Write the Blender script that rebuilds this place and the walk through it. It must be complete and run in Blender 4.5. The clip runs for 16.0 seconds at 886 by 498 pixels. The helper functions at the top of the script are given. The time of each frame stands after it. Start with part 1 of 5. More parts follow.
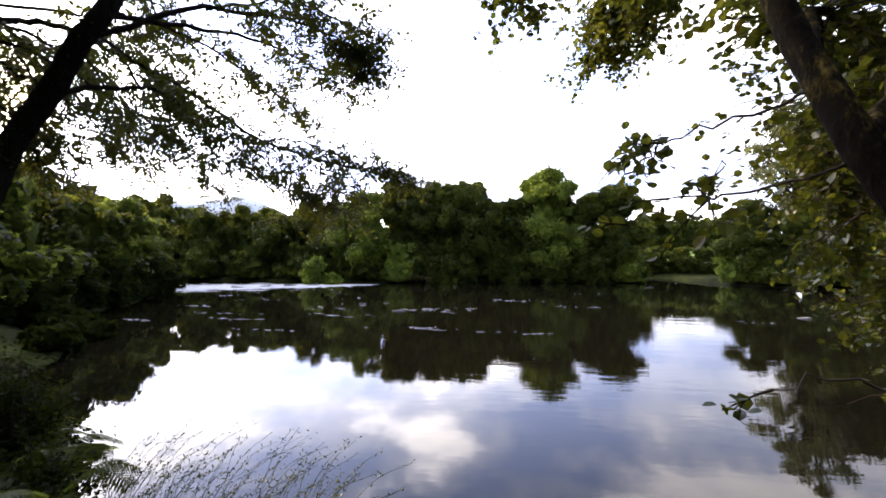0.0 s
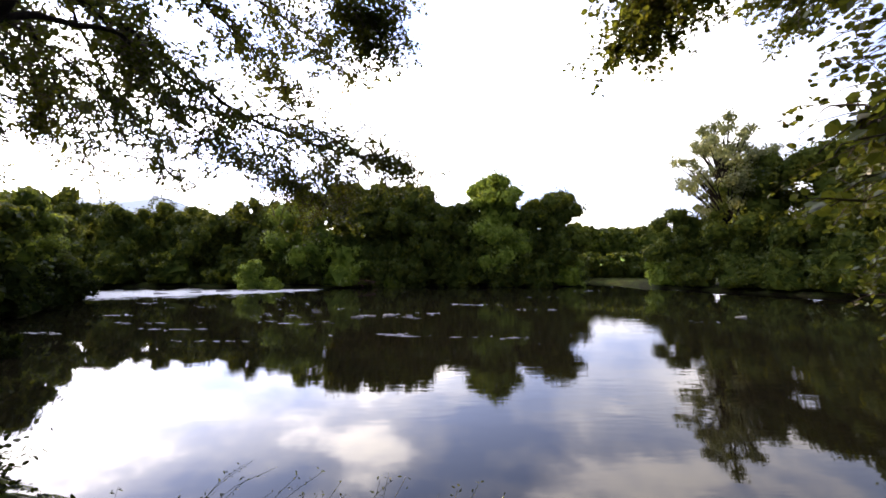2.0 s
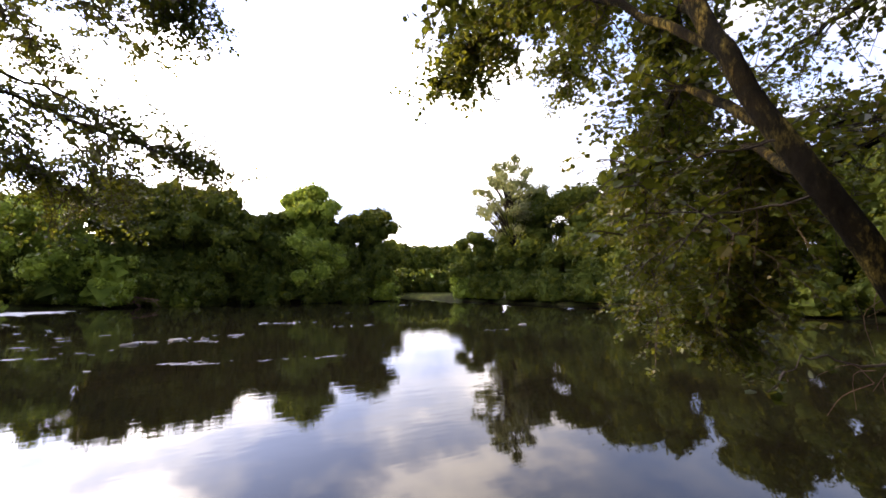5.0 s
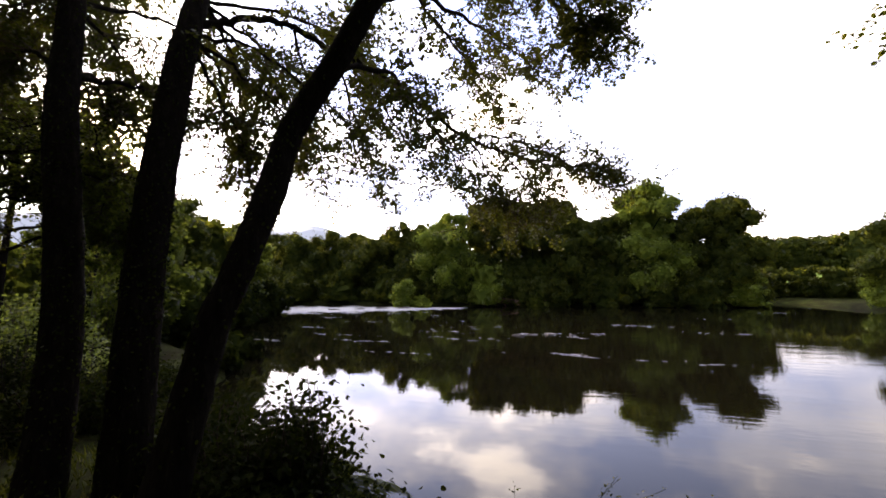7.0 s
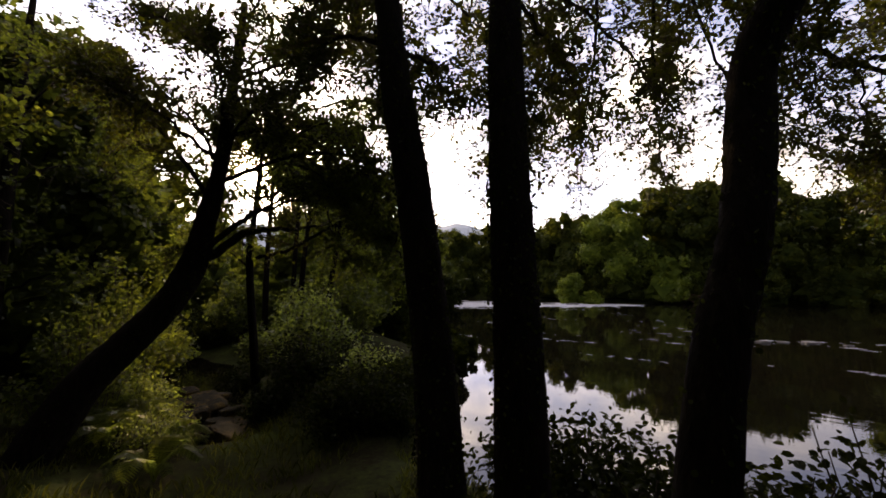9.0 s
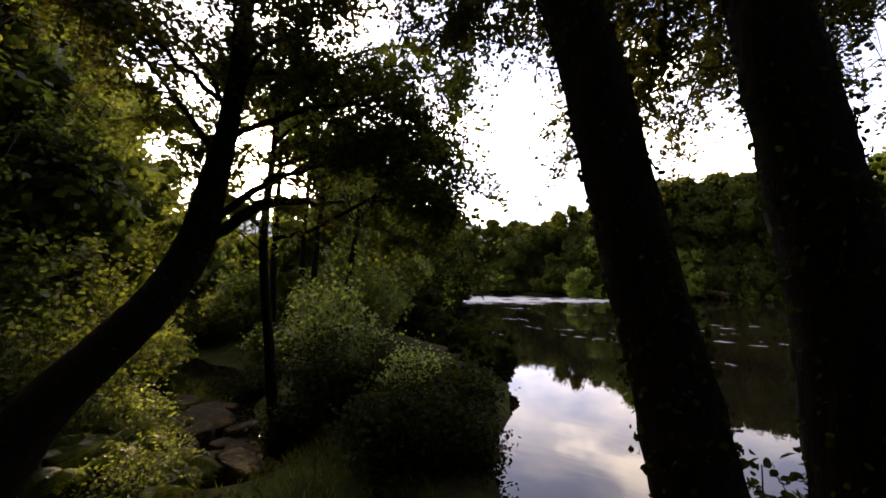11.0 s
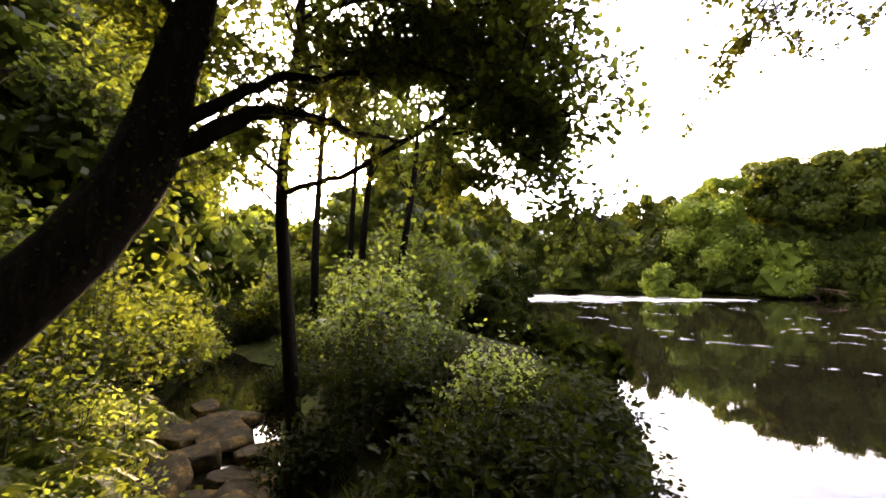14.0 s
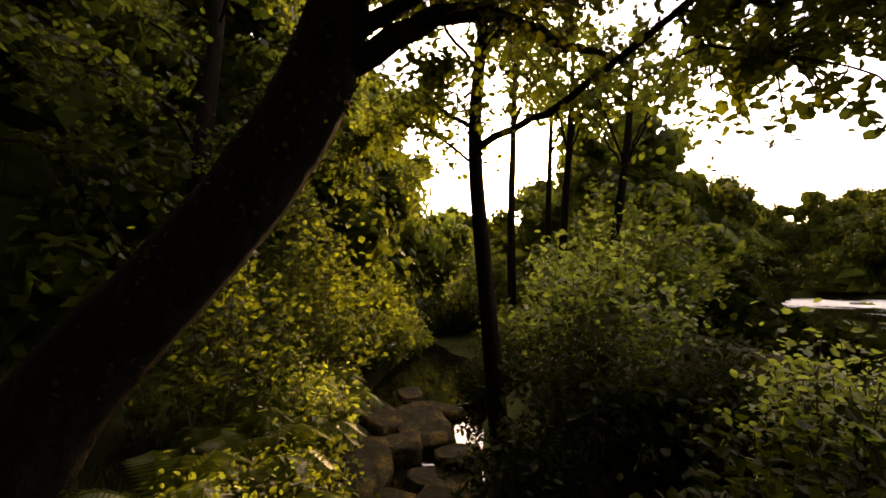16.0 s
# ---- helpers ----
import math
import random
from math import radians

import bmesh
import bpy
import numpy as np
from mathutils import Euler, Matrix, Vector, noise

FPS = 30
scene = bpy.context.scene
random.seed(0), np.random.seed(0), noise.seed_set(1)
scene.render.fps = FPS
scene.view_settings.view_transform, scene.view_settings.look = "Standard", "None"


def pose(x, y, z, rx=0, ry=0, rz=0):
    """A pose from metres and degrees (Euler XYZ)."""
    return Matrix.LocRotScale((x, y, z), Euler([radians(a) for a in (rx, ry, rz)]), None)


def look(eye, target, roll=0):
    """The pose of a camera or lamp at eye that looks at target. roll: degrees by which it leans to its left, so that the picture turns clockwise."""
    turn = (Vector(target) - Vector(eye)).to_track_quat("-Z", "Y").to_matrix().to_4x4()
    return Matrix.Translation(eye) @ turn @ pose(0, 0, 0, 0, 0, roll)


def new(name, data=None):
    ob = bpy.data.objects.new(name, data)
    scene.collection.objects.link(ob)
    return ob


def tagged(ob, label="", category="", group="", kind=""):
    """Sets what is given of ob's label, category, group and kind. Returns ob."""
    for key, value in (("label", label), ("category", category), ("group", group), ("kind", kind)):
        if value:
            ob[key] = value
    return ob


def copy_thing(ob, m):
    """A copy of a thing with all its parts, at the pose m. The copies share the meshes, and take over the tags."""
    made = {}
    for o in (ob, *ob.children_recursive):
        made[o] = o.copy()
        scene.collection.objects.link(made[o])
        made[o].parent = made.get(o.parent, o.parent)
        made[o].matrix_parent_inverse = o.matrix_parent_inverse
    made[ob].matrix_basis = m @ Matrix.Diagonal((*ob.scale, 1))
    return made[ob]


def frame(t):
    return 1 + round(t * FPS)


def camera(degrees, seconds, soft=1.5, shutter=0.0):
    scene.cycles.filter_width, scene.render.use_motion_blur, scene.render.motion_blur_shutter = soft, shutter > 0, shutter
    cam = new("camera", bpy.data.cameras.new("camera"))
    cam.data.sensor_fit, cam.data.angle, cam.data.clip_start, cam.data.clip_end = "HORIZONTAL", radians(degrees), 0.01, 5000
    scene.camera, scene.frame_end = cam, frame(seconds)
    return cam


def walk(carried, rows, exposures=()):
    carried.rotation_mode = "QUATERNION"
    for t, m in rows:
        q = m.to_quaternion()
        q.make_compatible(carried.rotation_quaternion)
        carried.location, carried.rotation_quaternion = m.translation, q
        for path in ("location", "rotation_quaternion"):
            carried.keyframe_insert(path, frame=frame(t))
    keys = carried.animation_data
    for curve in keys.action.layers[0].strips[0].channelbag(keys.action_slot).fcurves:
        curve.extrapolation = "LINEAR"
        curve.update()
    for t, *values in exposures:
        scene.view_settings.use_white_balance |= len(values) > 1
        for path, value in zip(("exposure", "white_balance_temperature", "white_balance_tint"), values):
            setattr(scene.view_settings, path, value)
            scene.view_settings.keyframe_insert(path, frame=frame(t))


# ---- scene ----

cam = camera(94.8, 16.0, soft=1.7)
PATH = [
    (0, (0.533, 0.751, 2.302), (0.285, 2.735, 2.359), 0.2),
    (0.5, (0.177, 0.997, 2.239), (-0.027, 2.986, 2.305), 0.1),
    (1, (-0.183, 1.157, 2.218), (-0.379, 3.146, 2.293), 0.1),
    (1.5, (-0.514, 1.279, 2.192), (-0.696, 3.269, 2.269), 0.2),
    (2, (-0.699, 1.364, 2.203), (-0.637, 3.361, 2.286), 0.3),
    (2.5, (-0.635, 1.349, 2.239), (-0.019, 3.250, 2.339), 0.4),
    (3, (-0.546, 1.336, 2.307), (0.623, 2.954, 2.427), 0.7),
    (5.5, (-0.969, 1.506, 2.189), (-0.315, 3.388, 2.368), 0.5),
    (6, (-1.237, 1.401, 2.154), (-1.139, 3.391, 2.329), 0.2),
    (6.5, (-1.565, 1.354, 2.105), (-1.855, 3.326, 2.278), 0.1),
    (7, (-2.041, 1.304, 2.108), (-2.593, 3.219, 2.285), 0.0),
    (7.5, (-2.677, 1.445, 2.127), (-3.436, 3.288, 2.291), 0.2),
    (8, (-3.282, 1.402, 2.115), (-4.089, 3.225, 2.276), 0.1),
    (8.5, (-3.862, 1.384, 2.11), (-4.811, 3.137, 2.272), 0.0),
    (9, (-4.386, 1.437, 2.121), (-5.55, 3.057, 2.273), -0.2),
    (9.5, (-4.887, 1.574, 2.145), (-6.062, 3.188, 2.272), -0.2),
    (12, (-6.552, 2.426, 1.861), (-7.669, 4.079, 1.997), -0.0),
    (12.5, (-6.809, 2.691, 1.796), (-7.926, 4.344, 1.934), 0.0),
    (13, (-7.061, 2.953, 1.736), (-8.222, 4.576, 1.872), 0.0),
    (13.5, (-7.256, 3.211, 1.691), (-8.544, 4.736, 1.824), -0.1),
    (14, (-7.45, 3.413, 1.64), (-8.798, 4.885, 1.776), -0.1),
    (14.5, (-7.66, 3.581, 1.575), (-9.032, 5.03, 1.707), -0.2),
    (15, (-7.93, 3.75, 1.48), (-9.456, 5.036, 1.615), -0.4),
    (15.5, (-8.256, 3.805, 1.386), (-10.011, 4.752, 1.545), 0.0),
    (16, (-8.385, 3.852, 1.37), (-10.244, 4.573, 1.523), -0.2),
]
EXPOSURES = [(0, 0.05, 6950, 16), (2.0, 0.0, 7200, 16), (3.0, -0.8, 7400, 18), (4.6, 0.0, 7500, 17), (5.4, 0.75, 7800, 17), (6.0, 0.1, 7900, 18), (7.0, -0.3, 8100, 18), (8.0, -1.0, 8600, 19), (9.0, -1.1, 8900, 20), (9.6, -1.0, 8900, 20), (12.0, -0.1, 8400, 20), (13.2, 0.4, 8400, 20), (14.0, 1.4, 9300, 20), (14.5, 2.0, 9800, 20), (15.0, 1.3, 10800, 21), (15.6, 0.1, 13500, 23), (16.0, 0.15, 14500, 23)]
walk(cam, [(t, look(eye, target, roll)) for t, eye, target, roll in PATH], EXPOSURES)

# ---- sky and sun ----
SUN_AZ, SUN_EL = radians(57.5), radians(15.0)          # left of +y, above the horizon
SUN_DIR = Vector((-math.sin(SUN_AZ) * math.cos(SUN_EL), math.cos(SUN_AZ) * math.cos(SUN_EL), math.sin(SUN_EL)))
world = bpy.data.worlds.new("sky")
scene.world = world
world.use_nodes = True
wn, wl = world.node_tree.nodes, world.node_tree.links
wn.clear()
w_out = wn.new("ShaderNodeOutputWorld")
w_bg = wn.new("ShaderNodeBackground")
w_bg.inputs[1].default_value = 0.15
w_sky = wn.new("ShaderNodeTexSky")
w_sky.sky_type = "NISHITA"
w_sky.sun_disc = False
w_sky.sun_elevation = SUN_EL
w_sky.sun_rotation = -SUN_AZ
w_sky.air_density, w_sky.dust_density, w_sky.ozone_density = 1.0, 1.6, 1.5
w_co = wn.new("ShaderNodeTexCoord")
w_map = wn.new("ShaderNodeMapping")
w_map.inputs["Scale"].default_value = (1.0, 1.0, 2.2)
w_noise = wn.new("ShaderNodeTexNoise")
w_noise.inputs["Scale"].default_value = 3.2
w_noise.inputs["Detail"].default_value = 7.0
w_noise.inputs["Roughness"].default_value = 0.55
w_ramp = wn.new("ShaderNodeValToRGB")
w_ramp.color_ramp.elements[0].position = 0.40
w_ramp.color_ramp.elements[0].color = (0, 0, 0, 1)
w_ramp.color_ramp.elements[1].position = 0.60
w_ramp.color_ramp.elements[1].color = (1, 1, 1, 1)
# thin bright haze low over the horizon, thinning upward
w_sep = wn.new("ShaderNodeSeparateXYZ")
w_haze = wn.new("ShaderNodeMapRange")
w_haze.inputs["From Min"].default_value, w_haze.inputs["From Max"].default_value = 0.08, 0.74
w_haze.inputs["To Min"].default_value, w_haze.inputs["To Max"].default_value = 0.95, 0.0
w_max = wn.new("ShaderNodeMath")
w_max.operation = "MAXIMUM"
w_mul = wn.new("ShaderNodeMath")
w_mul.operation = "MULTIPLY"
w_mul.inputs[1].default_value = 0.85
# glow of the hazy air round the sun
w_dot = wn.new("ShaderNodeVectorMath")
w_dot.operation = "DOT_PRODUCT"
w_dot.inputs[1].default_value = SUN_DIR
w_glow = wn.new("ShaderNodeMapRange")
w_glow.inputs["From Min"].default_value, w_glow.inputs["From Max"].default_value = -0.9, 1.0
w_pow = wn.new("ShaderNodeMath")
w_pow.operation = "POWER"
w_pow.inputs[1].default_value = 2.6
w_core = wn.new("ShaderNodeMapRange")
w_core.interpolation_type = "SMOOTHSTEP"
w_core.inputs["From Min"].default_value, w_core.inputs["From Max"].default_value = 0.992, 0.9995
w_core.inputs["To Max"].default_value = 60.0
w_gsum = wn.new("ShaderNodeMath")
w_gsum.operation = "MULTIPLY_ADD"
w_gsum.inputs[1].default_value = 4.3
w_gsum.inputs[2].default_value = 0.38
w_cloudcol = wn.new("ShaderNodeVectorMath")
w_cloudcol.operation = "SCALE"
w_tone = wn.new("ShaderNodeValToRGB")
w_tone.color_ramp.elements[0].position, w_tone.color_ramp.elements[0].color = 0.40, (0.30, 0.37, 0.60, 1)
w_tone.color_ramp.elements[1].position, w_tone.color_ramp.elements[1].color = 0.66, (0.97, 0.97, 0.98, 1)
wl.new(w_noise.outputs["Fac"], w_tone.inputs[0])
w_bright = wn.new("ShaderNodeVectorMath")
w_bright.operation = "SCALE"
w_bright.inputs["Scale"].default_value = 23.0
wl.new(w_tone.outputs[0], w_bright.inputs[0])
wl.new(w_bright.outputs[0], w_cloudcol.inputs[0])
w_mix = wn.new("ShaderNodeMixRGB")
w_add = wn.new("ShaderNodeVectorMath")
w_add.operation = "ADD"
w_corecol = wn.new("ShaderNodeVectorMath")
w_corecol.operation = "SCALE"
w_corecol.inputs[0].default_value = (8.0, 6.6, 4.2)
wl.new(w_co.outputs["Generated"], w_map.inputs[0])
wl.new(w_map.outputs[0], w_noise.inputs["Vector"])
wl.new(w_noise.outputs["Fac"], w_ramp.inputs[0])
wl.new(w_ramp.outputs[0], w_mul.inputs[0])
wl.new(w_co.outputs["Generated"], w_sep.inputs[0])
wl.new(w_sep.outputs["Z"], w_haze.inputs["Value"])
wl.new(w_haze.outputs[0], w_max.inputs[0])
wl.new(w_mul.outputs[0], w_max.inputs[1])
wl.new(w_co.outputs["Generated"], w_dot.inputs[0])
wl.new(w_dot.outputs["Value"], w_glow.inputs["Value"])
wl.new(w_glow.outputs[0], w_pow.inputs[0])
wl.new(w_pow.outputs[0], w_gsum.inputs[0])
wl.new(w_gsum.outputs[0], w_cloudcol.inputs["Scale"])
wl.new(w_max.outputs[0], w_mix.inputs[0])
w_clear = wn.new("ShaderNodeVectorMath")
w_clear.operation = "MULTIPLY"
w_clear.inputs[1].default_value = (2.6, 3.0, 4.2)
wl.new(w_sky.outputs[0], w_clear.inputs[0])
wl.new(w_clear.outputs[0], w_mix.inputs[1])
wl.new(w_cloudcol.outputs[0], w_mix.inputs[2])
wl.new(w_dot.outputs["Value"], w_core.inputs["Value"])
wl.new(w_core.outputs[0], w_corecol.inputs["Scale"])
wl.new(w_mix.outputs[0], w_add.inputs[0])
wl.new(w_corecol.outputs[0], w_add.inputs[1])
wl.new(w_add.outputs[0], w_bg.inputs[0])
wl.new(w_bg.outputs[0], w_out.inputs[0])

sun = new("sun", bpy.data.lights.new("sun", "SUN"))
sun.data.energy, sun.data.angle, sun.data.color = 5.0, radians(0.6), (1.0, 0.83, 0.55)
sun.matrix_world = look(SUN_DIR * 50, (0, 0, 0))


# ---- materials ----
def nodes_of(name):
    m = bpy.data.materials.new(name)
    m.use_nodes = True
    n = m.node_tree.nodes
    n.clear()
    return m, n, m.node_tree.links, n.new("ShaderNodeOutputMaterial")


def noise_node(n, l, scale, detail=6, co=None, rough=0.6):
    t = n.new("ShaderNodeTexNoise")
    t.inputs["Scale"].default_value, t.inputs["Detail"].default_value, t.inputs["Roughness"].default_value = scale, detail, rough
    if co is not None:
        l.new(co, t.inputs["Vector"])
    return t


def ramp_node(n, l, fac, stops):
    r = n.new("ShaderNodeValToRGB")
    e = r.color_ramp.elements
    while len(e) < len(stops):
        e.new(0.5)
    for k, (p, c) in enumerate(stops):
        e[k].position, e[k].color = p, (*c, 1)
    l.new(fac, r.inputs[0])
    return r


def leaf_material(name, dark, light, through_colour, translucent=0.5, gloss=0.45, old=None, sheen=0.16):
    """Leaves: colour varies leaf by leaf and in broad patches; light passes through them."""
    m, n, l, out = nodes_of(name)
    geo = n.new("ShaderNodeNewGeometry")
    co = n.new("ShaderNodeTexCoord")
    stops = [(0.0, dark), (1.0, light)] if old is None else [(0.0, dark), (0.72, light), (0.95, old)]
    r = ramp_node(n, l, geo.outputs["Random Per Island"], stops)
    patch = noise_node(n, l, 0.9, 3, co.outputs["Object"])
    mul = n.new("ShaderNodeMixRGB")
    mul.blend_type = "MULTIPLY"
    mul.inputs[0].default_value = 0.75
    pr = ramp_node(n, l, patch.outputs["Fac"], [(0.32, (0.5, 0.55, 0.5)), (0.68, (1.2, 1.15, 1.0))])
    l.new(r.outputs[0], mul.inputs[1])
    l.new(pr.outputs[0], mul.inputs[2])
    dif = n.new("ShaderNodeBsdfDiffuse")
    tra = n.new("ShaderNodeBsdfTranslucent")
    glo = n.new("ShaderNodeBsdfGlossy")
    glo.inputs["Roughness"].default_value = gloss
    glo.inputs["Color"].default_value = (0.8, 0.8, 0.8, 1)
    tint = n.new("ShaderNodeMixRGB")
    tint.blend_type = "MULTIPLY"
    tint.inputs[0].default_value = 1.0
    l.new(mul.outputs[0], dif.inputs[0])
    tv = ramp_node(n, l, geo.outputs["Random Per Island"], [(0.0, tuple(0.55 * v for v in through_colour)), (1.0, through_colour)])
    l.new(tv.outputs[0], tint.inputs[1])
    l.new(pr.outputs[0], tint.inputs[2])
    l.new(tint.outputs[0], tra.inputs[0])
    mix = n.new("ShaderNodeMixShader")
    mix.inputs[0].default_value = translucent
    l.new(dif.outputs[0], mix.inputs[1])
    l.new(tra.outputs[0], mix.inputs[2])
    fres = n.new("ShaderNodeFresnel")
    fres.inputs[0].default_value = 1.4
    fm = n.new("ShaderNodeMath")
    fm.operation = "MULTIPLY"
    fm.inputs[1].default_value = sheen
    l.new(fres.outputs[0], fm.inputs[0])
    mix2 = n.new("ShaderNodeMixShader")
    l.new(fm.outputs[0], mix2.inputs[0])
    l.new(mix.outputs[0], mix2.inputs[1])
    l.new(glo.outputs[0], mix2.inputs[2])
    l.new(mix2.outputs[0], out.inputs[0])
    return m


def rough_material(name, stops, scale, rough=0.9, bump=0.4, stretch=(1, 1, 1), fine=None, spec=0.12):
    m, n, l, out = nodes_of(name)
    co = n.new("ShaderNodeTexCoord")
    mp = n.new("ShaderNodeMapping")
    mp.inputs["Scale"].default_value = stretch
    l.new(co.outputs["Object"], mp.inputs[0])
    a = noise_node(n, l, scale, 8, mp.outputs[0], 0.65)
    b = noise_node(n, l, fine or scale * 6, 5, mp.outputs[0], 0.7)
    add = n.new("ShaderNodeMath")
    add.operation = "MULTIPLY_ADD"
    add.inputs[1].default_value = 0.4
    l.new(b.outputs["Fac"], add.inputs[0])
    half = n.new("ShaderNodeMath")
    half.operation = "MULTIPLY"
    half.inputs[1].default_value = 0.6
    l.new(a.outputs["Fac"], half.inputs[0])
    l.new(half.outputs[0], add.inputs[2])
    r = ramp_node(n, l, add.outputs[0], stops)
    p = n.new("ShaderNodeBsdfPrincipled")
    p.inputs["Roughness"].default_value = rough
    p.inputs["Specular IOR Level"].default_value = spec
    l.new(r.outputs[0], p.inputs["Base Color"])
    bp = n.new("ShaderNodeBump")
    bp.inputs["Strength"].default_value, bp.inputs["Distance"].default_value = bump, 0.04
    l.new(add.outputs[0], bp.inputs["Height"])
    l.new(bp.outputs[0], p.inputs["Normal"])
    l.new(p.outputs[0], out.inputs[0])
    return m


def water_material(name, ripple):
    m, n, l, out = nodes_of(name)
    co = n.new("ShaderNodeTexCoord")
    mp = n.new("ShaderNodeMapping")
    mp.inputs["Scale"].default_value = (0.35, 1.0, 1.0)
    l.new(co.outputs["Object"], mp.inputs[0])
    a = noise_node(n, l, 1.1, 3, mp.outputs[0])
    b = noise_node(n, l, 7.0, 3, mp.outputs[0])
    calm = noise_node(n, l, 0.09, 2, mp.outputs[0])
    cr = ramp_node(n, l, calm.outputs["Fac"], [(0.42, (0.12, 0.12, 0.12)), (0.62, (1, 1, 1))])
    add = n.new("ShaderNodeMath")
    add.operation = "MULTIPLY_ADD"
    add.inputs[1].default_value = 0.22
    l.new(b.outputs["Fac"], add.inputs[0])
    l.new(a.outputs["Fac"], add.inputs[2])
    hgt = n.new("ShaderNodeMath")
    hgt.operation = "MULTIPLY"
    l.new(add.outputs[0], hgt.inputs[0])
    l.new(cr.outputs[0], hgt.inputs[1])
    bp = n.new("ShaderNodeBump")
    bp.inputs["Strength"].default_value, bp.inputs["Distance"].default_value = ripple, 0.05
    l.new(hgt.outputs[0], bp.inputs["Height"])
    p = n.new("ShaderNodeBsdfPrincipled")
    p.inputs["Base Color"].default_value = (0.006, 0.005, 0.003, 1)
    p.inputs["Roughness"].default_value = 0.02
    p.inputs["IOR"].default_value = 1.333
    l.new(bp.outputs[0], p.inputs["Normal"])
    l.new(p.outputs[0], out.inputs[0])
    return m


M_WATER = water_material("river water", 0.16)
M_STREAM = water_material("stream water", 0.12)
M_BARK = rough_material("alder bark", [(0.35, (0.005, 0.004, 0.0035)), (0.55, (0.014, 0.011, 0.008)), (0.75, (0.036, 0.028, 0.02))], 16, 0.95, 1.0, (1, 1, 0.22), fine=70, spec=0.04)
M_BARK_MOSS = rough_material("mossy bark", [(0.35, (0.006, 0.005, 0.004)), (0.50, (0.014, 0.011, 0.007)), (0.56, (0.06, 0.044, 0.013)), (0.64, (0.22, 0.16, 0.045))], 7, 0.95, 0.9, (1, 1, 0.4), spec=0.04)
M_TWIG = rough_material("twig bark", [(0.3, (0.03, 0.022, 0.018)), (0.7, (0.09, 0.07, 0.055))], 20, 0.9, 0.2)
M_DEADWOOD = rough_material("dead twigs", [(0.3, (0.06, 0.035, 0.02)), (0.7, (0.2, 0.13, 0.08))], 12, 0.9, 0.2)
M_GROUND = rough_material("bank soil and grass", [(0.30, (0.010, 0.008, 0.005)), (0.45, (0.020, 0.017, 0.008)), (0.55, (0.034, 0.044, 0.012)), (0.72, (0.075, 0.095, 0.022))], 0.9, 0.95, 0.8, fine=14, spec=0.02)
M_ROCK = rough_material("mossy stone", [(0.42, (0.010, 0.008, 0.005)), (0.52, (0.024, 0.019, 0.011)), (0.58, (0.070, 0.045, 0.012)), (0.67, (0.18, 0.12, 0.03))], 4.5, 0.85, 1.0, fine=40, spec=0.05)
M_PALE_ROCK = rough_material("pale river stone", [(0.3, (0.08, 0.076, 0.068)), (0.7, (0.26, 0.25, 0.23))], 6, 0.7, 0.5)
M_FOAM = rough_material("white water foam", [(0.3, (0.2, 0.205, 0.21)), (0.6, (0.6, 0.61, 0.62))], 10, 0.5, 0.6)
# the haze before the hill is put into this pale bluish colour
M_HILL = rough_material("far hill coloured by haze", [(0.3, (0.42, 0.47, 0.52)), (0.7, (0.50, 0.55, 0.58))], 0.02, 1.0, 0.0)
M_LEAF_ALDER = leaf_material("alder leaves", (0.018, 0.028, 0.008), (0.045, 0.062, 0.016), (0.16, 0.17, 0.022), 0.42, sheen=0.07)
M_LEAF_RIGHT = leaf_material("alder leaves turning", (0.022, 0.036, 0.009), (0.060, 0.080, 0.018), (0.23, 0.24, 0.028), 0.44, old=(0.10, 0.07, 0.018), sheen=0.06)
M_LEAF_WOOD = leaf_material("woodland leaves", (0.016, 0.027, 0.008), (0.050, 0.070, 0.016), (0.28, 0.34, 0.05), 0.50, sheen=0.03)
# darker than real leaves: the shade is put into the colour
M_LEAF_SHADED = leaf_material("leaves darkened for shade", (0.008, 0.013, 0.004), (0.022, 0.029, 0.007), (0.08, 0.10, 0.012), 0.25, sheen=0.01)
# for plants in the sun: extra sunlight is put into the see-through colour
M_LEAF_LIT = leaf_material("sunlit leaves", (0.026, 0.036, 0.007), (0.06, 0.074, 0.012), (0.42, 0.52, 0.09), 0.58, sheen=0.06)
M_LEAF_FAR = leaf_material("far crown leaves", (0.022, 0.034, 0.009), (0.048, 0.064, 0.015), (0.26, 0.28, 0.035), 0.40, sheen=0.02)
M_LEAF_FAR_LIGHT = leaf_material("light crown leaves", (0.08, 0.115, 0.022), (0.13, 0.175, 0.032), (0.46, 0.56, 0.08), 0.46, sheen=0.03)
M_LEAF_GREY = leaf_material("grey willow leaves", (0.06, 0.072, 0.04), (0.13, 0.14, 0.085), (0.42, 0.43, 0.16), 0.5, sheen=0.04)
M_FIELD = rough_material("sunlit meadow grass", [(0.35, (0.10, 0.16, 0.025)), (0.65, (0.19, 0.27, 0.045))], 0.3, 0.95, 0.3, fine=4)
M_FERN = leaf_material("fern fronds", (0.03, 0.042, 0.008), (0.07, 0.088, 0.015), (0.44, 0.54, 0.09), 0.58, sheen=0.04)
M_GRASS = leaf_material("grass blades", (0.022, 0.034, 0.010), (0.07, 0.085, 0.022), (0.26, 0.28, 0.04), 0.4, old=(0.15, 0.12, 0.05), sheen=0.06)


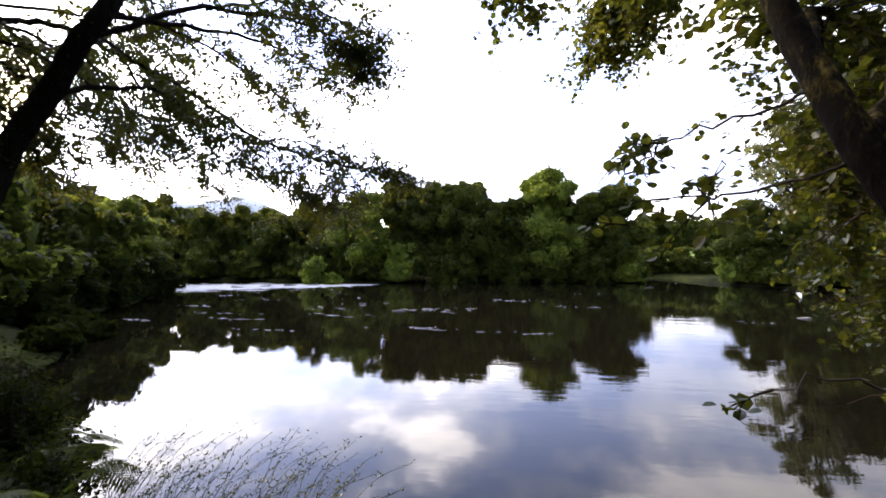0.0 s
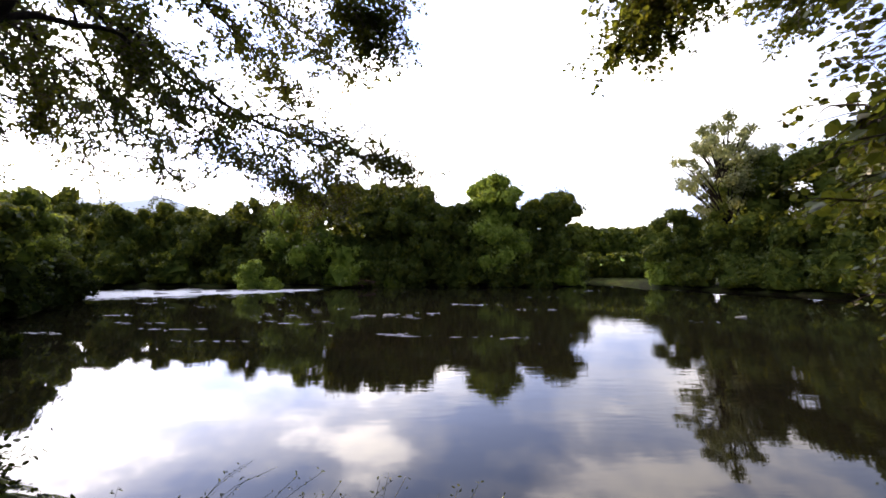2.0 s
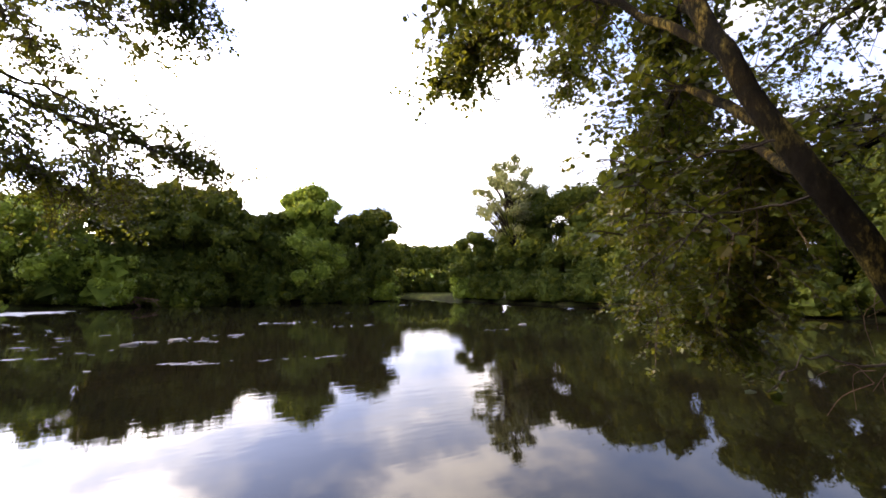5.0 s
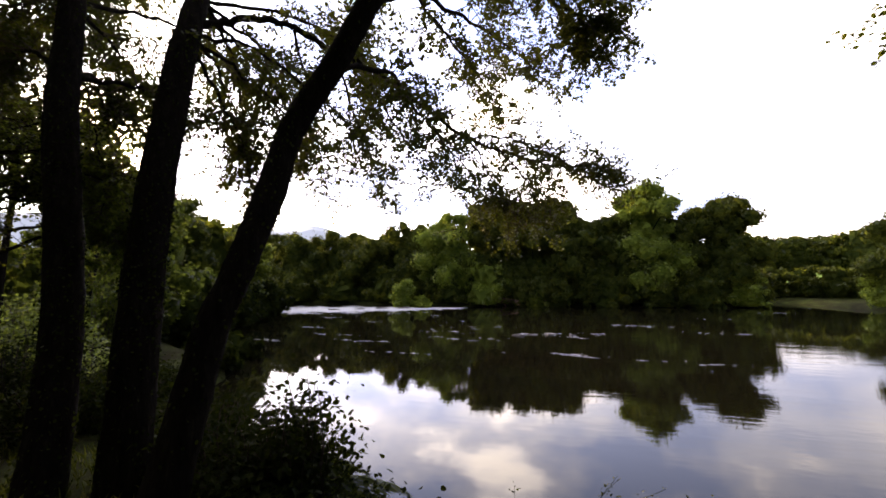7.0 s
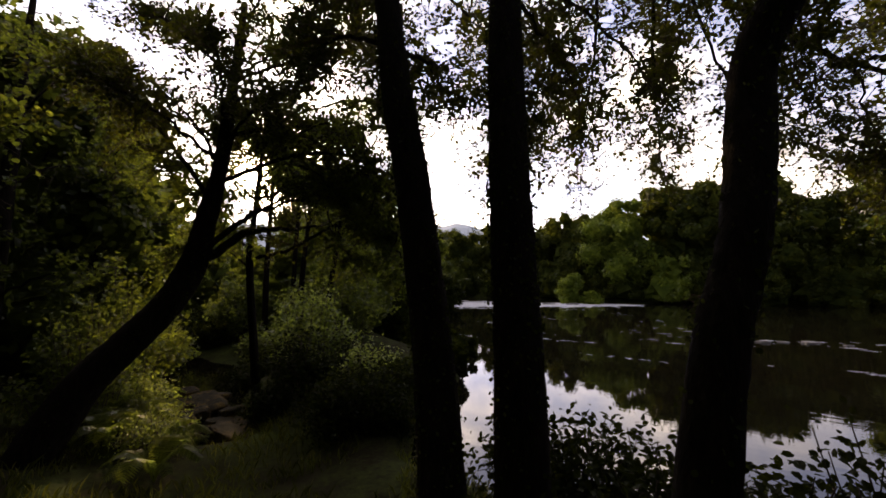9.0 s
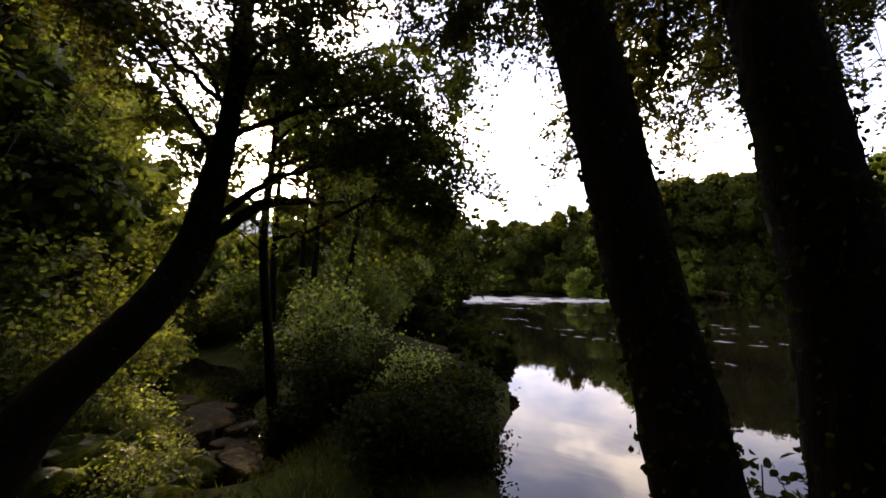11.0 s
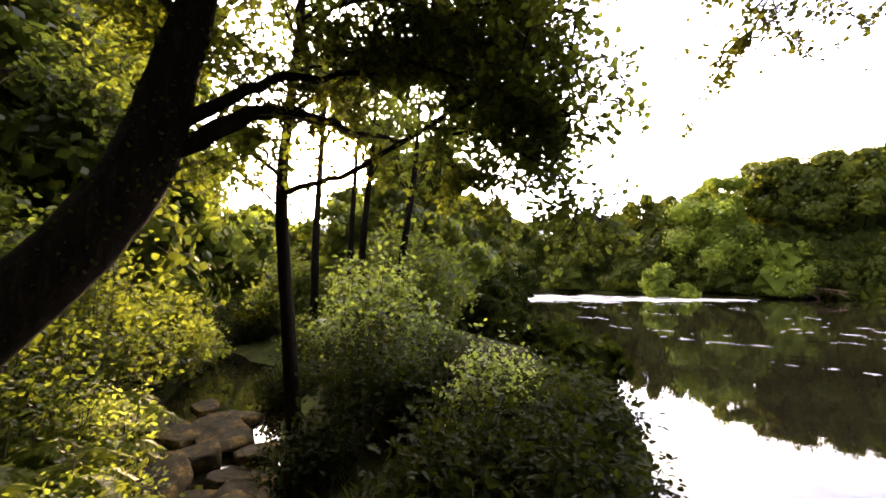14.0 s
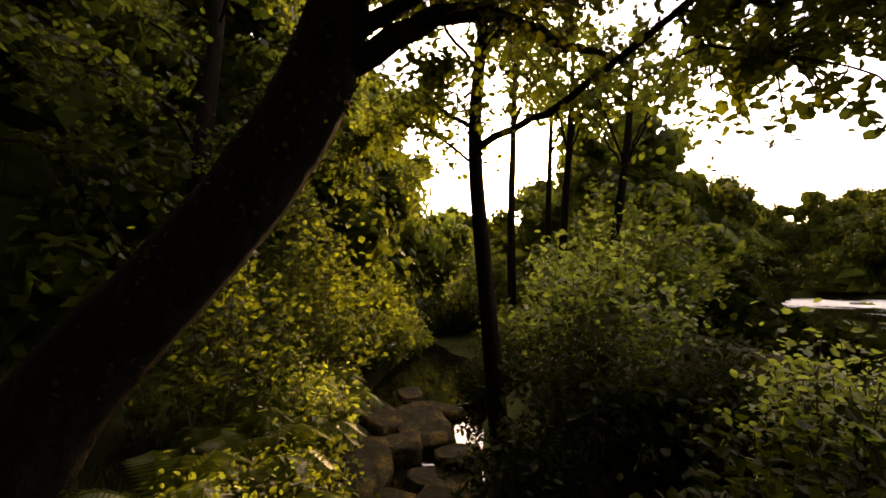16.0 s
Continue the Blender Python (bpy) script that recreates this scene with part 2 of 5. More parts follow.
# ---- geometry helpers ----
class Soup:
    """Collects vertices and faces; faces of three to six corners."""

    def __init__(self):
        self.v, self.f, self.count = [], {}, 0

    def put(self, verts, faces):
        verts, faces = np.asarray(verts, float).reshape(-1, 3), np.asarray(faces, int)
        self.f.setdefault(faces.shape[1], []).append(faces + self.count)
        self.v.append(verts)
        self.count += len(verts)

    def mesh(self, name, smooth=True):
        me = bpy.data.meshes.new(name)
        v = np.concatenate(self.v)
        sizes, loops = [], []
        for k, group in self.f.items():
            g = np.concatenate(group)
            sizes.append(np.full(len(g), k))
            loops.append(g.ravel())
        sizes, loops = np.concatenate(sizes), np.concatenate(loops)
        me.vertices.add(len(v))
        me.vertices.foreach_set("co", v.astype(np.float32).ravel())
        me.loops.add(len(loops))
        me.loops.foreach_set("vertex_index", loops.astype(np.int32))
        me.polygons.add(len(sizes))
        me.polygons.foreach_set("loop_start", (np.cumsum(sizes) - sizes).astype(np.int32))
        me.polygons.foreach_set("use_smooth", np.full(len(sizes), smooth))
        me.update(calc_edges=True)
        return me


def part(name, soup, material, parent=None, label="", smooth=True):
    me = soup.mesh(name, smooth)
    me.materials.append(material)
    ob = new(name, me)
    if parent is not None:
        ob.parent = parent
        ob.matrix_parent_inverse = parent.matrix_world.inverted()
    if label:
        tagged(ob, label)
    return ob


def base_empty(name, place, label, category, group=""):
    ob = new(name)
    ob.empty_display_size = 0.2
    ob.matrix_world = Matrix.Translation(place)
    return tagged(ob, label, category, group)


def smooth_path(points, steps=6):
    """A curve through the points (Catmull-Rom)."""
    p = np.asarray(points, float)
    p = np.vstack([2 * p[0] - p[1], p, 2 * p[-1] - p[-2]])
    out = []
    for k in range(1, len(p) - 2):
        for s in np.arange(steps) / steps:
            a, b, c, d = p[k - 1], p[k], p[k + 1], p[k + 2]
            out.append(0.5 * (2 * b + (c - a) * s + (2 * a - 5 * b + 4 * c - d) * s ** 2 + (3 * b - a - 3 * c + d) * s ** 3))
    return np.array(out + [p[-2]])


def tube(soup, path, radii, sides=8, lump=0.0, rng=None):
    path = np.asarray(path, float)
    n = len(path)
    radii = np.interp(np.linspace(0, 1, n), np.linspace(0, 1, len(radii)), radii)
    ahead = np.gradient(path, axis=0)
    ahead /= np.linalg.norm(ahead, axis=1)[:, None] + 1e-9
    ref = np.tile([0.31, 0.95, 0.05], (n, 1))
    u = np.cross(ahead, ref)
    u /= np.linalg.norm(u, axis=1)[:, None] + 1e-9
    w = np.cross(ahead, u)
    ang = np.linspace(0, 2 * math.pi, sides, endpoint=False)
    r = radii[:, None] * np.ones(sides)
    if lump and rng is not None:
        r = r * (1 + lump * rng.normal(size=(n, sides)) * 0.5 + lump * np.sin(3 * ang + rng.uniform(0, 6)))
    verts = path[:, None] + r[..., None] * (np.cos(ang)[None, :, None] * u[:, None] + np.sin(ang)[None, :, None] * w[:, None])
    i, j = np.meshgrid(np.arange(n - 1), np.arange(sides), indexing="ij")
    k = (j + 1) % sides
    faces = np.stack([i * sides + j, i * sides + k, (i + 1) * sides + k, (i + 1) * sides + j], -1).reshape(-1, 4)
    soup.put(verts, faces)
    if sides > 3:
        soup.put(np.vstack([verts[-1], path[-1] + ahead[-1] * radii[-1] * 0.7]), np.stack([np.arange(sides), (np.arange(sides) + 1) % sides, np.full(sides, sides)], -1))


def add_leaves(soup, centres, size, rng, droop=0.35, wide=0.9, folded=True, spread=0.35, normals=None):
    """A leaf at each centre: two halves folded along the midrib, or one plain blade for far crowns."""
    c = np.asarray(centres, float)
    n = len(c)
    if not n:
        return
    s = size * rng.uniform(1 - spread, 1 + spread, n)[:, None]
    az = rng.uniform(0, 2 * math.pi, n)
    tilt = rng.normal(-droop, 0.5, n)
    axis = np.stack([np.cos(az) * np.cos(tilt), np.sin(az) * np.cos(tilt), np.sin(tilt)], -1)
    side = np.stack([-np.sin(az), np.cos(az), np.zeros(n)], -1)
    roll = rng.normal(0, 0.6, n)[:, None]
    up = np.cross(axis, side)
    side, up = side * np.cos(roll) + up * np.sin(roll), up * np.cos(roll) - side * np.sin(roll)
    if normals is not None:
        nn = normals + rng.normal(0, 0.26, (n, 3))
        nn /= np.linalg.norm(nn, axis=1)[:, None]
        axis = np.cross(nn, rng.normal(0, 1, (n, 3)))
        axis /= np.linalg.norm(axis, axis=1)[:, None]
        side = np.cross(nn, axis)
    if folded:
        w = wide * 0.5
        shape = [(0, 0, 0), (w * 0.85, 0.30, 0.10), (w * 0.9, 0.72, 0.10), (0, 1.0, 0), (-w * 0.9, 0.72, 0.10), (-w * 0.85, 0.30, 0.10)]
        v = np.stack([c + s * (a * side + b * axis + h * up) for a, b, h in shape], 1)
        k = np.arange(n)[:, None] * 6
        soup.put(v.reshape(-1, 3), np.concatenate([k + [0, 1, 2, 3], k + [0, 3, 4, 5]]))
    else:
        w = wide * 0.5
        shape = [(0, 0), (w, 0.45), (0, 1.0), (-w, 0.5)]
        v = np.stack([c + s * (a * side + b * axis) for a, b in shape], 1)
        soup.put(v.reshape(-1, 3), np.arange(n)[:, None] * 4 + [0, 1, 2, 3])


def sprays(wood, leaves, path, rng, count, length, per, size, start=0.25, droop=0.25, radius=0.008, wide=0.9, flat=0.6, forward=0.55):
    """Leafy side shoots along a limb, each with forked twigs."""
    path = np.asarray(path, float)
    ahead = np.gradient(path, axis=0)
    for _ in range(count):
        s = start + (1 - start) * rng.uniform() ** 0.8
        k = min(int(s * (len(path) - 1)), len(path) - 2)
        a = path[k] + (path[k + 1] - path[k]) * rng.uniform()
        d = ahead[k] / (np.linalg.norm(ahead[k]) + 1e-9) * forward + rng.normal(0, 1, 3) * [1, 1, flat]
        d /= np.linalg.norm(d)
        ln = length * rng.uniform(0.5, 1.3) * (1.15 - 0.5 * s)
        bend = rng.normal(0, 0.12, 3) * ln
        pts = np.array([a, a + d * ln * 0.35 + bend * 0.4, a + d * ln * 0.7 + bend - [0, 0, droop * ln * 0.25], a + d * ln + bend - [0, 0, droop * ln]])
        p = smooth_path(pts, 2)
        tube(wood, p, [radius, radius * 0.35], 3)
        tw = []
        for _ in range(4):
            q = p[rng.integers(1, len(p) - 1)]
            dd = d + rng.normal(0, 0.8, 3) * [1, 1, flat]
            dd /= np.linalg.norm(dd)
            e = q + dd * ln * rng.uniform(0.25, 0.5) - [0, 0, droop * ln * 0.2]
            tube(wood, np.array([q, e]), [radius * 0.5, radius * 0.2], 3)
            tw.append((q, e))
        tw.append((p[len(p) // 3], p[-1]))
        pick = rng.integers(0, len(tw), per)
        f = rng.uniform(0.1, 1.05, per)[:, None]
        q = np.array([t[0] for t in tw])[pick]
        e = np.array([t[1] for t in tw])[pick]
        add_leaves(leaves, q + (e - q) * f + rng.normal(0, size * 0.55, (per, 3)), size, rng, droop + 0.2, wide)


def inside(poly, x, y):
    """Whether points lie in a polygon, and their distance from its edge."""
    poly = np.asarray(poly, float)
    hit = np.zeros(x.shape, bool)
    far = np.full(x.shape, 1e9)
    for (x0, y0), (x1, y1) in zip(poly, np.roll(poly, -1, 0)):
        cross = ((y0 > y) != (y1 > y)) & (x < (x1 - x0) * (y - y0) / (y1 - y0 + 1e-12) + x0)
        hit ^= cross
        t = np.clip(((x - x0) * (x1 - x0) + (y - y0) * (y1 - y0)) / ((x1 - x0) ** 2 + (y1 - y0) ** 2), 0, 1)
        far = np.minimum(far, np.hypot(x - x0 - t * (x1 - x0), y - y0 - t * (y1 - y0)))
    return hit, far


def line_distance(line, x, y):
    far = np.full(x.shape, 1e9)
    for (x0, y0), (x1, y1) in zip(line[:-1], line[1:]):
        t = np.clip(((x - x0) * (x1 - x0) + (y - y0) * (y1 - y0)) / ((x1 - x0) ** 2 + (y1 - y0) ** 2), 0, 1)
        far = np.minimum(far, np.hypot(x - x0 - t * (x1 - x0), y - y0 - t * (y1 - y0)))
    return far


def ripple2(x, y, seed=0.0):
    """A cheap uneven field for the ground's humps."""
    return (np.sin(x * 1.3 + y * 0.7 + seed) + np.sin(x * 0.5 - y * 1.1 + 2 * seed) + 0.5 * np.sin(x * 3.1 + y * 2.3) + 0.4 * np.sin(2.7 * y - 3.7 * x + seed)) / 3


# ---- ground, river, stream ----
NEAR_BANK = [(60, -26), (34, -14), (14, -3), (6, 0.9), (3.2, 2.3), (1.8, 2.9), (0.4, 3.0), (-1.4, 3.1), (-2.8, 3.9), (-4.2, 4.6), (-5.6, 5.0), (-7.55, 5.15), (-8.3, 6.2), (-8.6, 7.4),
             (-9.4, 9.0), (-10.8, 10.4), (-13.2, 11.4), (-15.2, 12.6), (-16.8, 16.4), (-19.0, 21.0), (-21.6, 25.5), (-27, 30), (-36, 34)]
FAR_BANK = [(-40, 40), (-31.5, 40.5), (-25, 42.5), (-16, 42.2), (-12, 40.5), (-7, 43.6), (-1, 44.2), (5, 44.6), (12, 45.4), (15.5, 46), (17.5, 53), (19.5, 60), (23.5, 60), (22.5, 50), (24, 44), (27, 37),
            (30, 30), (32.5, 22), (36, 12), (44, 4), (62, -4)]
RIVER = NEAR_BANK + FAR_BANK
STREAM = [(-10.9, 4.55), (-11.2, 4.7), (-11.6, 4.85), (-12.8, 5.4), (-15.7, 6.8), (-19, 8.0), (-24, 9.5), (-31, 10.5)]


def ground_height(x, y):
    x, y = np.asarray(x, float), np.asarray(y, float)
    wet, d = inside(RIVER, x, y)
    bank = 0.45 * (1 - np.exp(-d / 0.45)) + 0.04 * ripple2(x, y) * np.clip(d, 0, 1)
    # the bank falls off towards the stream
    dip = np.clip((-6.2 - x) / 2.2, 0, 1) * np.clip((y - 1.0) / 2.0, 0, 1) * np.clip((9.5 - y) / 3, 0, 1)
    bank = bank - 0.42 * dip * np.clip(d / 1.2, 0.0, 1)
    ds = line_distance(STREAM, x, y)
    bank = bank - 0.50 * np.exp(-(ds / (0.75 + 0.6 * np.clip((-12.9 - x) / 0.8, 0, 1))) ** 4) * np.clip(d / 1.0, 0, 1)
    # woods to the left and land beyond the far bank rise gently
    bank = bank + 0.02 * np.clip(d - 6, 0, 400) * np.clip((y - 20) / 20, 0, 1) + 0.06 * np.clip(y - 58, 0, 70) * np.clip((60 - np.abs(x - 30)) / 30, 0, 1)
    return np.where(wet, -np.minimum(0.9, 0.55 * d), bank)


def spaced(lo, hi, near_lo, near_hi, fine, growth=1.16):
    mid = list(np.arange(near_lo, near_hi, fine))
    a, step = mid[-1], fine
    while a < hi:
        step *= growth
        a += step
        mid.append(a)
    a, step, low = mid[0], fine, []
    while a > lo:
        step *= growth
        a -= step
        low.append(a)
    return np.array(low[::-1] + mid)


gx, gy = spaced(-1500, 1500, -18, 7, 0.22, 1.11), spaced(-1500, 1500, -4, 13, 0.22, 1.09)
X, Y = np.meshgrid(gx, gy, indexing="ij")
Z = ground_height(X, Y)
soup = Soup()
i, j = np.meshgrid(np.arange(len(gx) - 1), np.arange(len(gy) - 1), indexing="ij")
nj = len(gy)
soup.put(np.stack([X, Y, Z], -1), np.stack([i * nj + j, (i + 1) * nj + j, (i + 1) * nj + j + 1, i * nj + j + 1], -1).reshape(-1, 4))
tagged(part("ground", soup, M_GROUND), "dark earth riverbank with short grass and leaf litter", "ground", kind="structure")


def ground_at(x, y):
    return float(ground_height(np.array([x]), np.array([y]))[0])


bm = bmesh.new()
f = bm.faces.new([bm.verts.new((x, y, 0.0)) for x, y in RIVER])
bmesh.ops.triangulate(bm, faces=[f])
bmesh.ops.recalc_face_normals(bm, faces=bm.faces)
if sum(fc.normal.z for fc in bm.faces) < 0:
    bmesh.ops.reverse_faces(bm, faces=bm.faces)
me = bpy.data.meshes.new("water")
bm.to_mesh(me)
bm.free()
me.materials.append(M_WATER)
tagged(new("water", me), "calm dark river mirroring clouds and trees", "water", kind="structure")

soup = Soup()
sp = smooth_path([(x, y, -0.30) for x, y in STREAM], 5)
sd = np.gradient(sp, axis=0)
sn = np.stack([-sd[:, 1], sd[:, 0], 0 * sd[:, 0]], -1)
sn /= np.linalg.norm(sn, axis=1)[:, None]
half_width = 0.7 + 0.75 * np.clip((-12.7 - sp[:, 0]) / 0.8, 0, 1)[:, None]
v = np.concatenate([sp - sn * half_width, sp + sn * half_width])
k = np.arange(len(sp) - 1)
soup.put(v, np.stack([k, k + 1, k + 1 + len(sp), k + len(sp)], -1))
tagged(part("stream_water", soup, M_STREAM), "shallow dark stream running between mossy stones", "stream", kind="structure")

soup = Soup()
fx, fy = np.linspace(6, 66, 40), np.linspace(62, 113, 34)
X, Y = np.meshgrid(fx, fy, indexing="ij")
i, j = np.meshgrid(np.arange(39), np.arange(33), indexing="ij")
soup.put(np.stack([X, Y, ground_height(X, Y) + 0.12], -1), np.stack([i * 34 + j, (i + 1) * 34 + j, (i + 1) * 34 + j + 1, i * 34 + j + 1], -1).reshape(-1, 4))
tagged(part("field", soup, M_FIELD), "bright sunlit green meadow beyond the river", "field", kind="structure")

# ---- trees of the far banks ----
def unit_ball(level):
    bm = bmesh.new()
    bmesh.ops.create_icosphere(bm, subdivisions=level, radius=1.0)
    v = np.array([q.co for q in bm.verts])
    f = np.array([[q.index for q in p.verts] for p in bm.faces])
    bm.free()
    return v, f


BALLS = {2: unit_ball(2), 3: unit_ball(3)}


def leafy_mass(soup, centre, radius, floor_z, rng, level=2):
    """The closed, ragged inside of a clump of leaves: faces broken apart and turned every way."""
    ball_v, ball_f = BALLS[level]
    tri = ball_v[ball_f]
    mid = tri.mean(1, keepdims=True)
    n = len(tri)
    turn = rng.normal(0, 0.16 if level == 2 else 0.09, (n, 3, 3))
    v = mid * rng.uniform(0.8, 1.12, (n, 1, 1)) + (tri - mid) * 1.7 + turn
    v = centre + v * radius * np.array([1.08, 1.08, 1.0])
    v[:, :, 2] = np.maximum(v[:, :, 2], floor_z)
    soup.put(v.reshape(-1, 3), np.arange(n)[:, None] * 3 + [0, 1, 2])


def far_tree(place, height, width, material, seed, leaf=0.29, count=7000, low=0.06, label="", lean=0.0, gaps=0.0, group="trees on the far bank", name="tree"):
    rng = np.random.default_rng(seed)
    x, y = place
    z = max(ground_at(x, y), -0.05)
    tree = base_empty(name, (x, y, z), label, "tree" if name == "tree" else "bush", group)
    wood, crown = Soup(), Soup()
    top = np.array([x + lean * height, y, z + height * 0.86])
    tp = smooth_path([(x, y, z - 0.2), (x + lean * height * 0.3 + rng.normal(0, 0.1), y, z + height * 0.35), top], 5)
    tube(wood, tp, [height * 0.026, height * 0.006], 7)
    clumps = []
    n = int(12 + height * 4.6)
    for k in range(n):
        h = rng.uniform(low, 0.95)
        # the crown is widest a third of the way up and hangs low over the bank
        prof = math.sqrt(1.0 - ((h - 0.36) / 0.66) ** 2) if h > 0.36 else 0.86 + 0.14 * h / 0.36
        if gaps > 0:
            prof = 0.35 + 0.65 * math.sin(math.pi * (h - low) / (1 - low))
        a = rng.uniform(0, 2 * math.pi)
        r = width * 0.5 * prof * math.sqrt(rng.uniform(0.12, 1.0))
        c = np.array([x + lean * height * h + r * math.cos(a), y + r * math.sin(a), z + height * h])
        clumps.append((c, height * (rng.uniform(0.03, 0.07) if gaps else rng.uniform(0.07, 0.165)) * (1 - 0.25 * h)))
        if k % 3 == 0 or gaps:
            f = tp[min(len(tp) - 1, int(len(tp) * h * 0.8))]
            tube(wood, smooth_path([f, (f + c) / 2 + [0, 0, 0.2], c], 3), [height * 0.007, height * 0.002], 4)
    weights = np.array([r * r for _, r in clumps])
    for (c, r), m in zip(clumps, np.maximum(24, count * weights / weights.sum()).astype(int)):
        d = rng.normal(0, 1, (m, 3))
        d /= np.linalg.norm(d, axis=1)[:, None]
        rad = r * (rng.uniform(0.2, 1.12, m) if gaps else rng.uniform(0.66, 1.0, m) + rng.exponential(0.06, m))[:, None]
        p = c + d * rad * [1.08, 1.08, 1.0] + rng.normal(0, 0.05 * r, (m, 3))
        ok = p[:, 2] > z + 0.05
        add_leaves(crown, p[ok], leaf * max(1.0, height / 9.5) ** 0.6, rng, 0.35, 0.8, folded=False, normals=d[ok])
        if gaps == 0.0:
            leafy_mass(crown, c, r * (0.59 if height > 4.5 else 0.4), z, rng)
    if gaps == 0.0:
        for h in np.linspace(0.16, 0.72, 5):
            leafy_mass(crown, np.array([x + lean * height * h, y, z + height * h]), 0.265 * width * (1.05 - 0.55 * h), z, rng, 3 if height > 7 else 2)
    part("trunk", wood, M_BARK, tree)
    part("crown", crown, material, tree, smooth=False)
    return tree


def random_height(seed):
    return float(np.random.default_rng(seed + 5000).uniform(0.95, 1.08))


G = "dense green tree crown hanging over the far riverbank"
FAR = [  # x, y, height, width, material, seed, count
    (-33, 45, 8.0, 9, M_LEAF_FAR, 1, 5000), (-28, 47, 8.2, 9, M_LEAF_FAR, 2, 5500), (-22.5, 46, 7.8, 8, M_LEAF_FAR, 3, 5500), (-18, 44.5, 9.0, 8, M_LEAF_FAR, 4, 6000),
    (-13, 43.2, 9.3, 7, M_LEAF_FAR_LIGHT, 5, 6500), (-9.3, 45.5, 9.8, 8, M_LEAF_FAR, 6, 6500), (-5, 46.5, 10.4, 7.5, M_LEAF_FAR, 7, 6500), (-0.8, 46.5, 10.6, 6.5, M_LEAF_FAR, 8, 6500),
    (3.0, 47.5, 9.3, 6, M_LEAF_FAR, 9, 6000), (6.3, 47, 12.0, 7, M_LEAF_FAR_LIGHT, 10, 8000), (10.0, 48.5, 9.2, 5, M_LEAF_FAR, 11, 5000), (13.6, 48, 9.8, 6.5, M_LEAF_FAR, 12, 7000),
    (-40, 44, 9, 10, M_LEAF_FAR, 13, 5000), (-47, 40, 10, 12, M_LEAF_FAR, 14, 5000),
    (26.5, 43.5, 8.5, 6.5, M_LEAF_FAR, 15, 6000), (30.0, 38.5, 11.5, 8, M_LEAF_FAR, 16, 8000), (33.5, 34, 13.0, 9, M_LEAF_FAR, 17, 8500), (35, 27, 12.5, 9, M_LEAF_FAR, 18, 8000),
    (37, 19, 12, 9, M_LEAF_FAR, 19, 7000), (41, 10, 12, 10, M_LEAF_FAR, 20, 6000), (38, 32, 14, 9, M_LEAF_FAR, 21, 6000), (50, 4, 13, 12, M_LEAF_FAR, 22, 5000),
    (31.5, 42, 11, 7, M_LEAF_FAR, 23, 6000), (58, -4, 13, 12, M_LEAF_FAR, 24, 5000), (43, 22, 14, 10, M_LEAF_FAR, 25, 5000), (46, 14, 14, 10, M_LEAF_FAR, 26, 5000), (66, -14, 14, 13, M_LEAF_FAR, 27, 5000)]
for x, y, h, w, m, seed, count in FAR:
    far_tree((x, y), h * random_height(seed), w * 1.05, m, seed, leaf=0.25, count=int(count * 1.2), label=G if m is M_LEAF_FAR else "bright green rounded tree crown on the far riverbank")
for k, (x, y, ht) in enumerate([(-52, 56, 9), (-44, 55, 8.4), (-37, 54, 8), (-30, 54, 7.6), (-24, 54, 7.6), (-17, 53, 8.2), (-10, 54, 9), (-3, 55, 9.5), (4, 56, 9), (10, 56, 8.6)]):
    far_tree((x, y), ht * random_height(k + 40), 9.5, M_LEAF_FAR, 210 + k, leaf=0.34, count=2600, label="green tree standing behind the far riverbank", group="second row of far trees")
far_tree((28.2, 39.6), 16.5, 9.0, M_LEAF_GREY, 40, leaf=0.17, count=15000, low=0.42, label="tall open grey-green tree rising above its neighbours", gaps=0.3, lean=-0.03)
# low willows and brush along the far waterline
for k, (x, y, h, w) in enumerate([(-9.5, 42.4, 4.2, 5), (-6.0, 43.3, 3.0, 4), (-2.5, 44.0, 3.2, 5), (2.5, 44.4, 3.0, 5), (7, 44.9, 3.4, 5), (11.0, 45.2, 3.0, 4.5), (14.6, 46.0, 3.6, 4), (-20, 43, 3.2, 6), (-26, 43, 3.2, 6), (-31, 41.5, 3, 6),
                                  (24.6, 44.5, 3.0, 4), (27.6, 38, 3.4, 5), (30.6, 31, 3.2, 5), (32.8, 24, 3.2, 5), (35.2, 15, 3.0, 6), (38, 10, 3.5, 6), (42, 6, 3.5, 6), (48, 2, 3.5, 7), (26, 41, 3, 4), (29, 34.5, 3.2, 5), (31.8, 27.5, 3.2, 5), (34, 19, 3.2, 5), (-13, 42.2, 3, 5), (-36, 41, 3.2, 6), (-4, 44.3, 4.5, 5), (4.5, 45.4, 4.5, 5), (9.5, 45.8, 4.2, 5), (0.8, 45, 4.4, 5)]):
    far_tree((x, y), h, w, M_LEAF_FAR_LIGHT if k in (0, 6, 10) else M_LEAF_FAR, 60 + k, leaf=0.24, count=1700, low=0.02, label="low dark riverside brush at the waterline", name="waterside_bush", group="brush along the far bank")
far_tree((-16.4, 37.6), 2.9, 2.3, M_LEAF_FAR_LIGHT, 90, leaf=0.2, count=1800, low=0.03, label="small bright green bush on an islet beside the weir", name="islet_bush", group="islet")
far_tree((-14.6, 37.8), 1.1, 2.2, M_LEAF_FAR_LIGHT, 91, leaf=0.18, count=700, low=0.03, label="low bright green growth on an islet beside the weir", name="islet_bush", group="islet")
far_tree((-4.6, 43.0), 1.3, 3.4, M_LEAF_LIT, 92, leaf=0.2, count=1000, low=0.03, label="bright green reeds at the far waterline", name="waterside_bush", group="brush along the far bank")


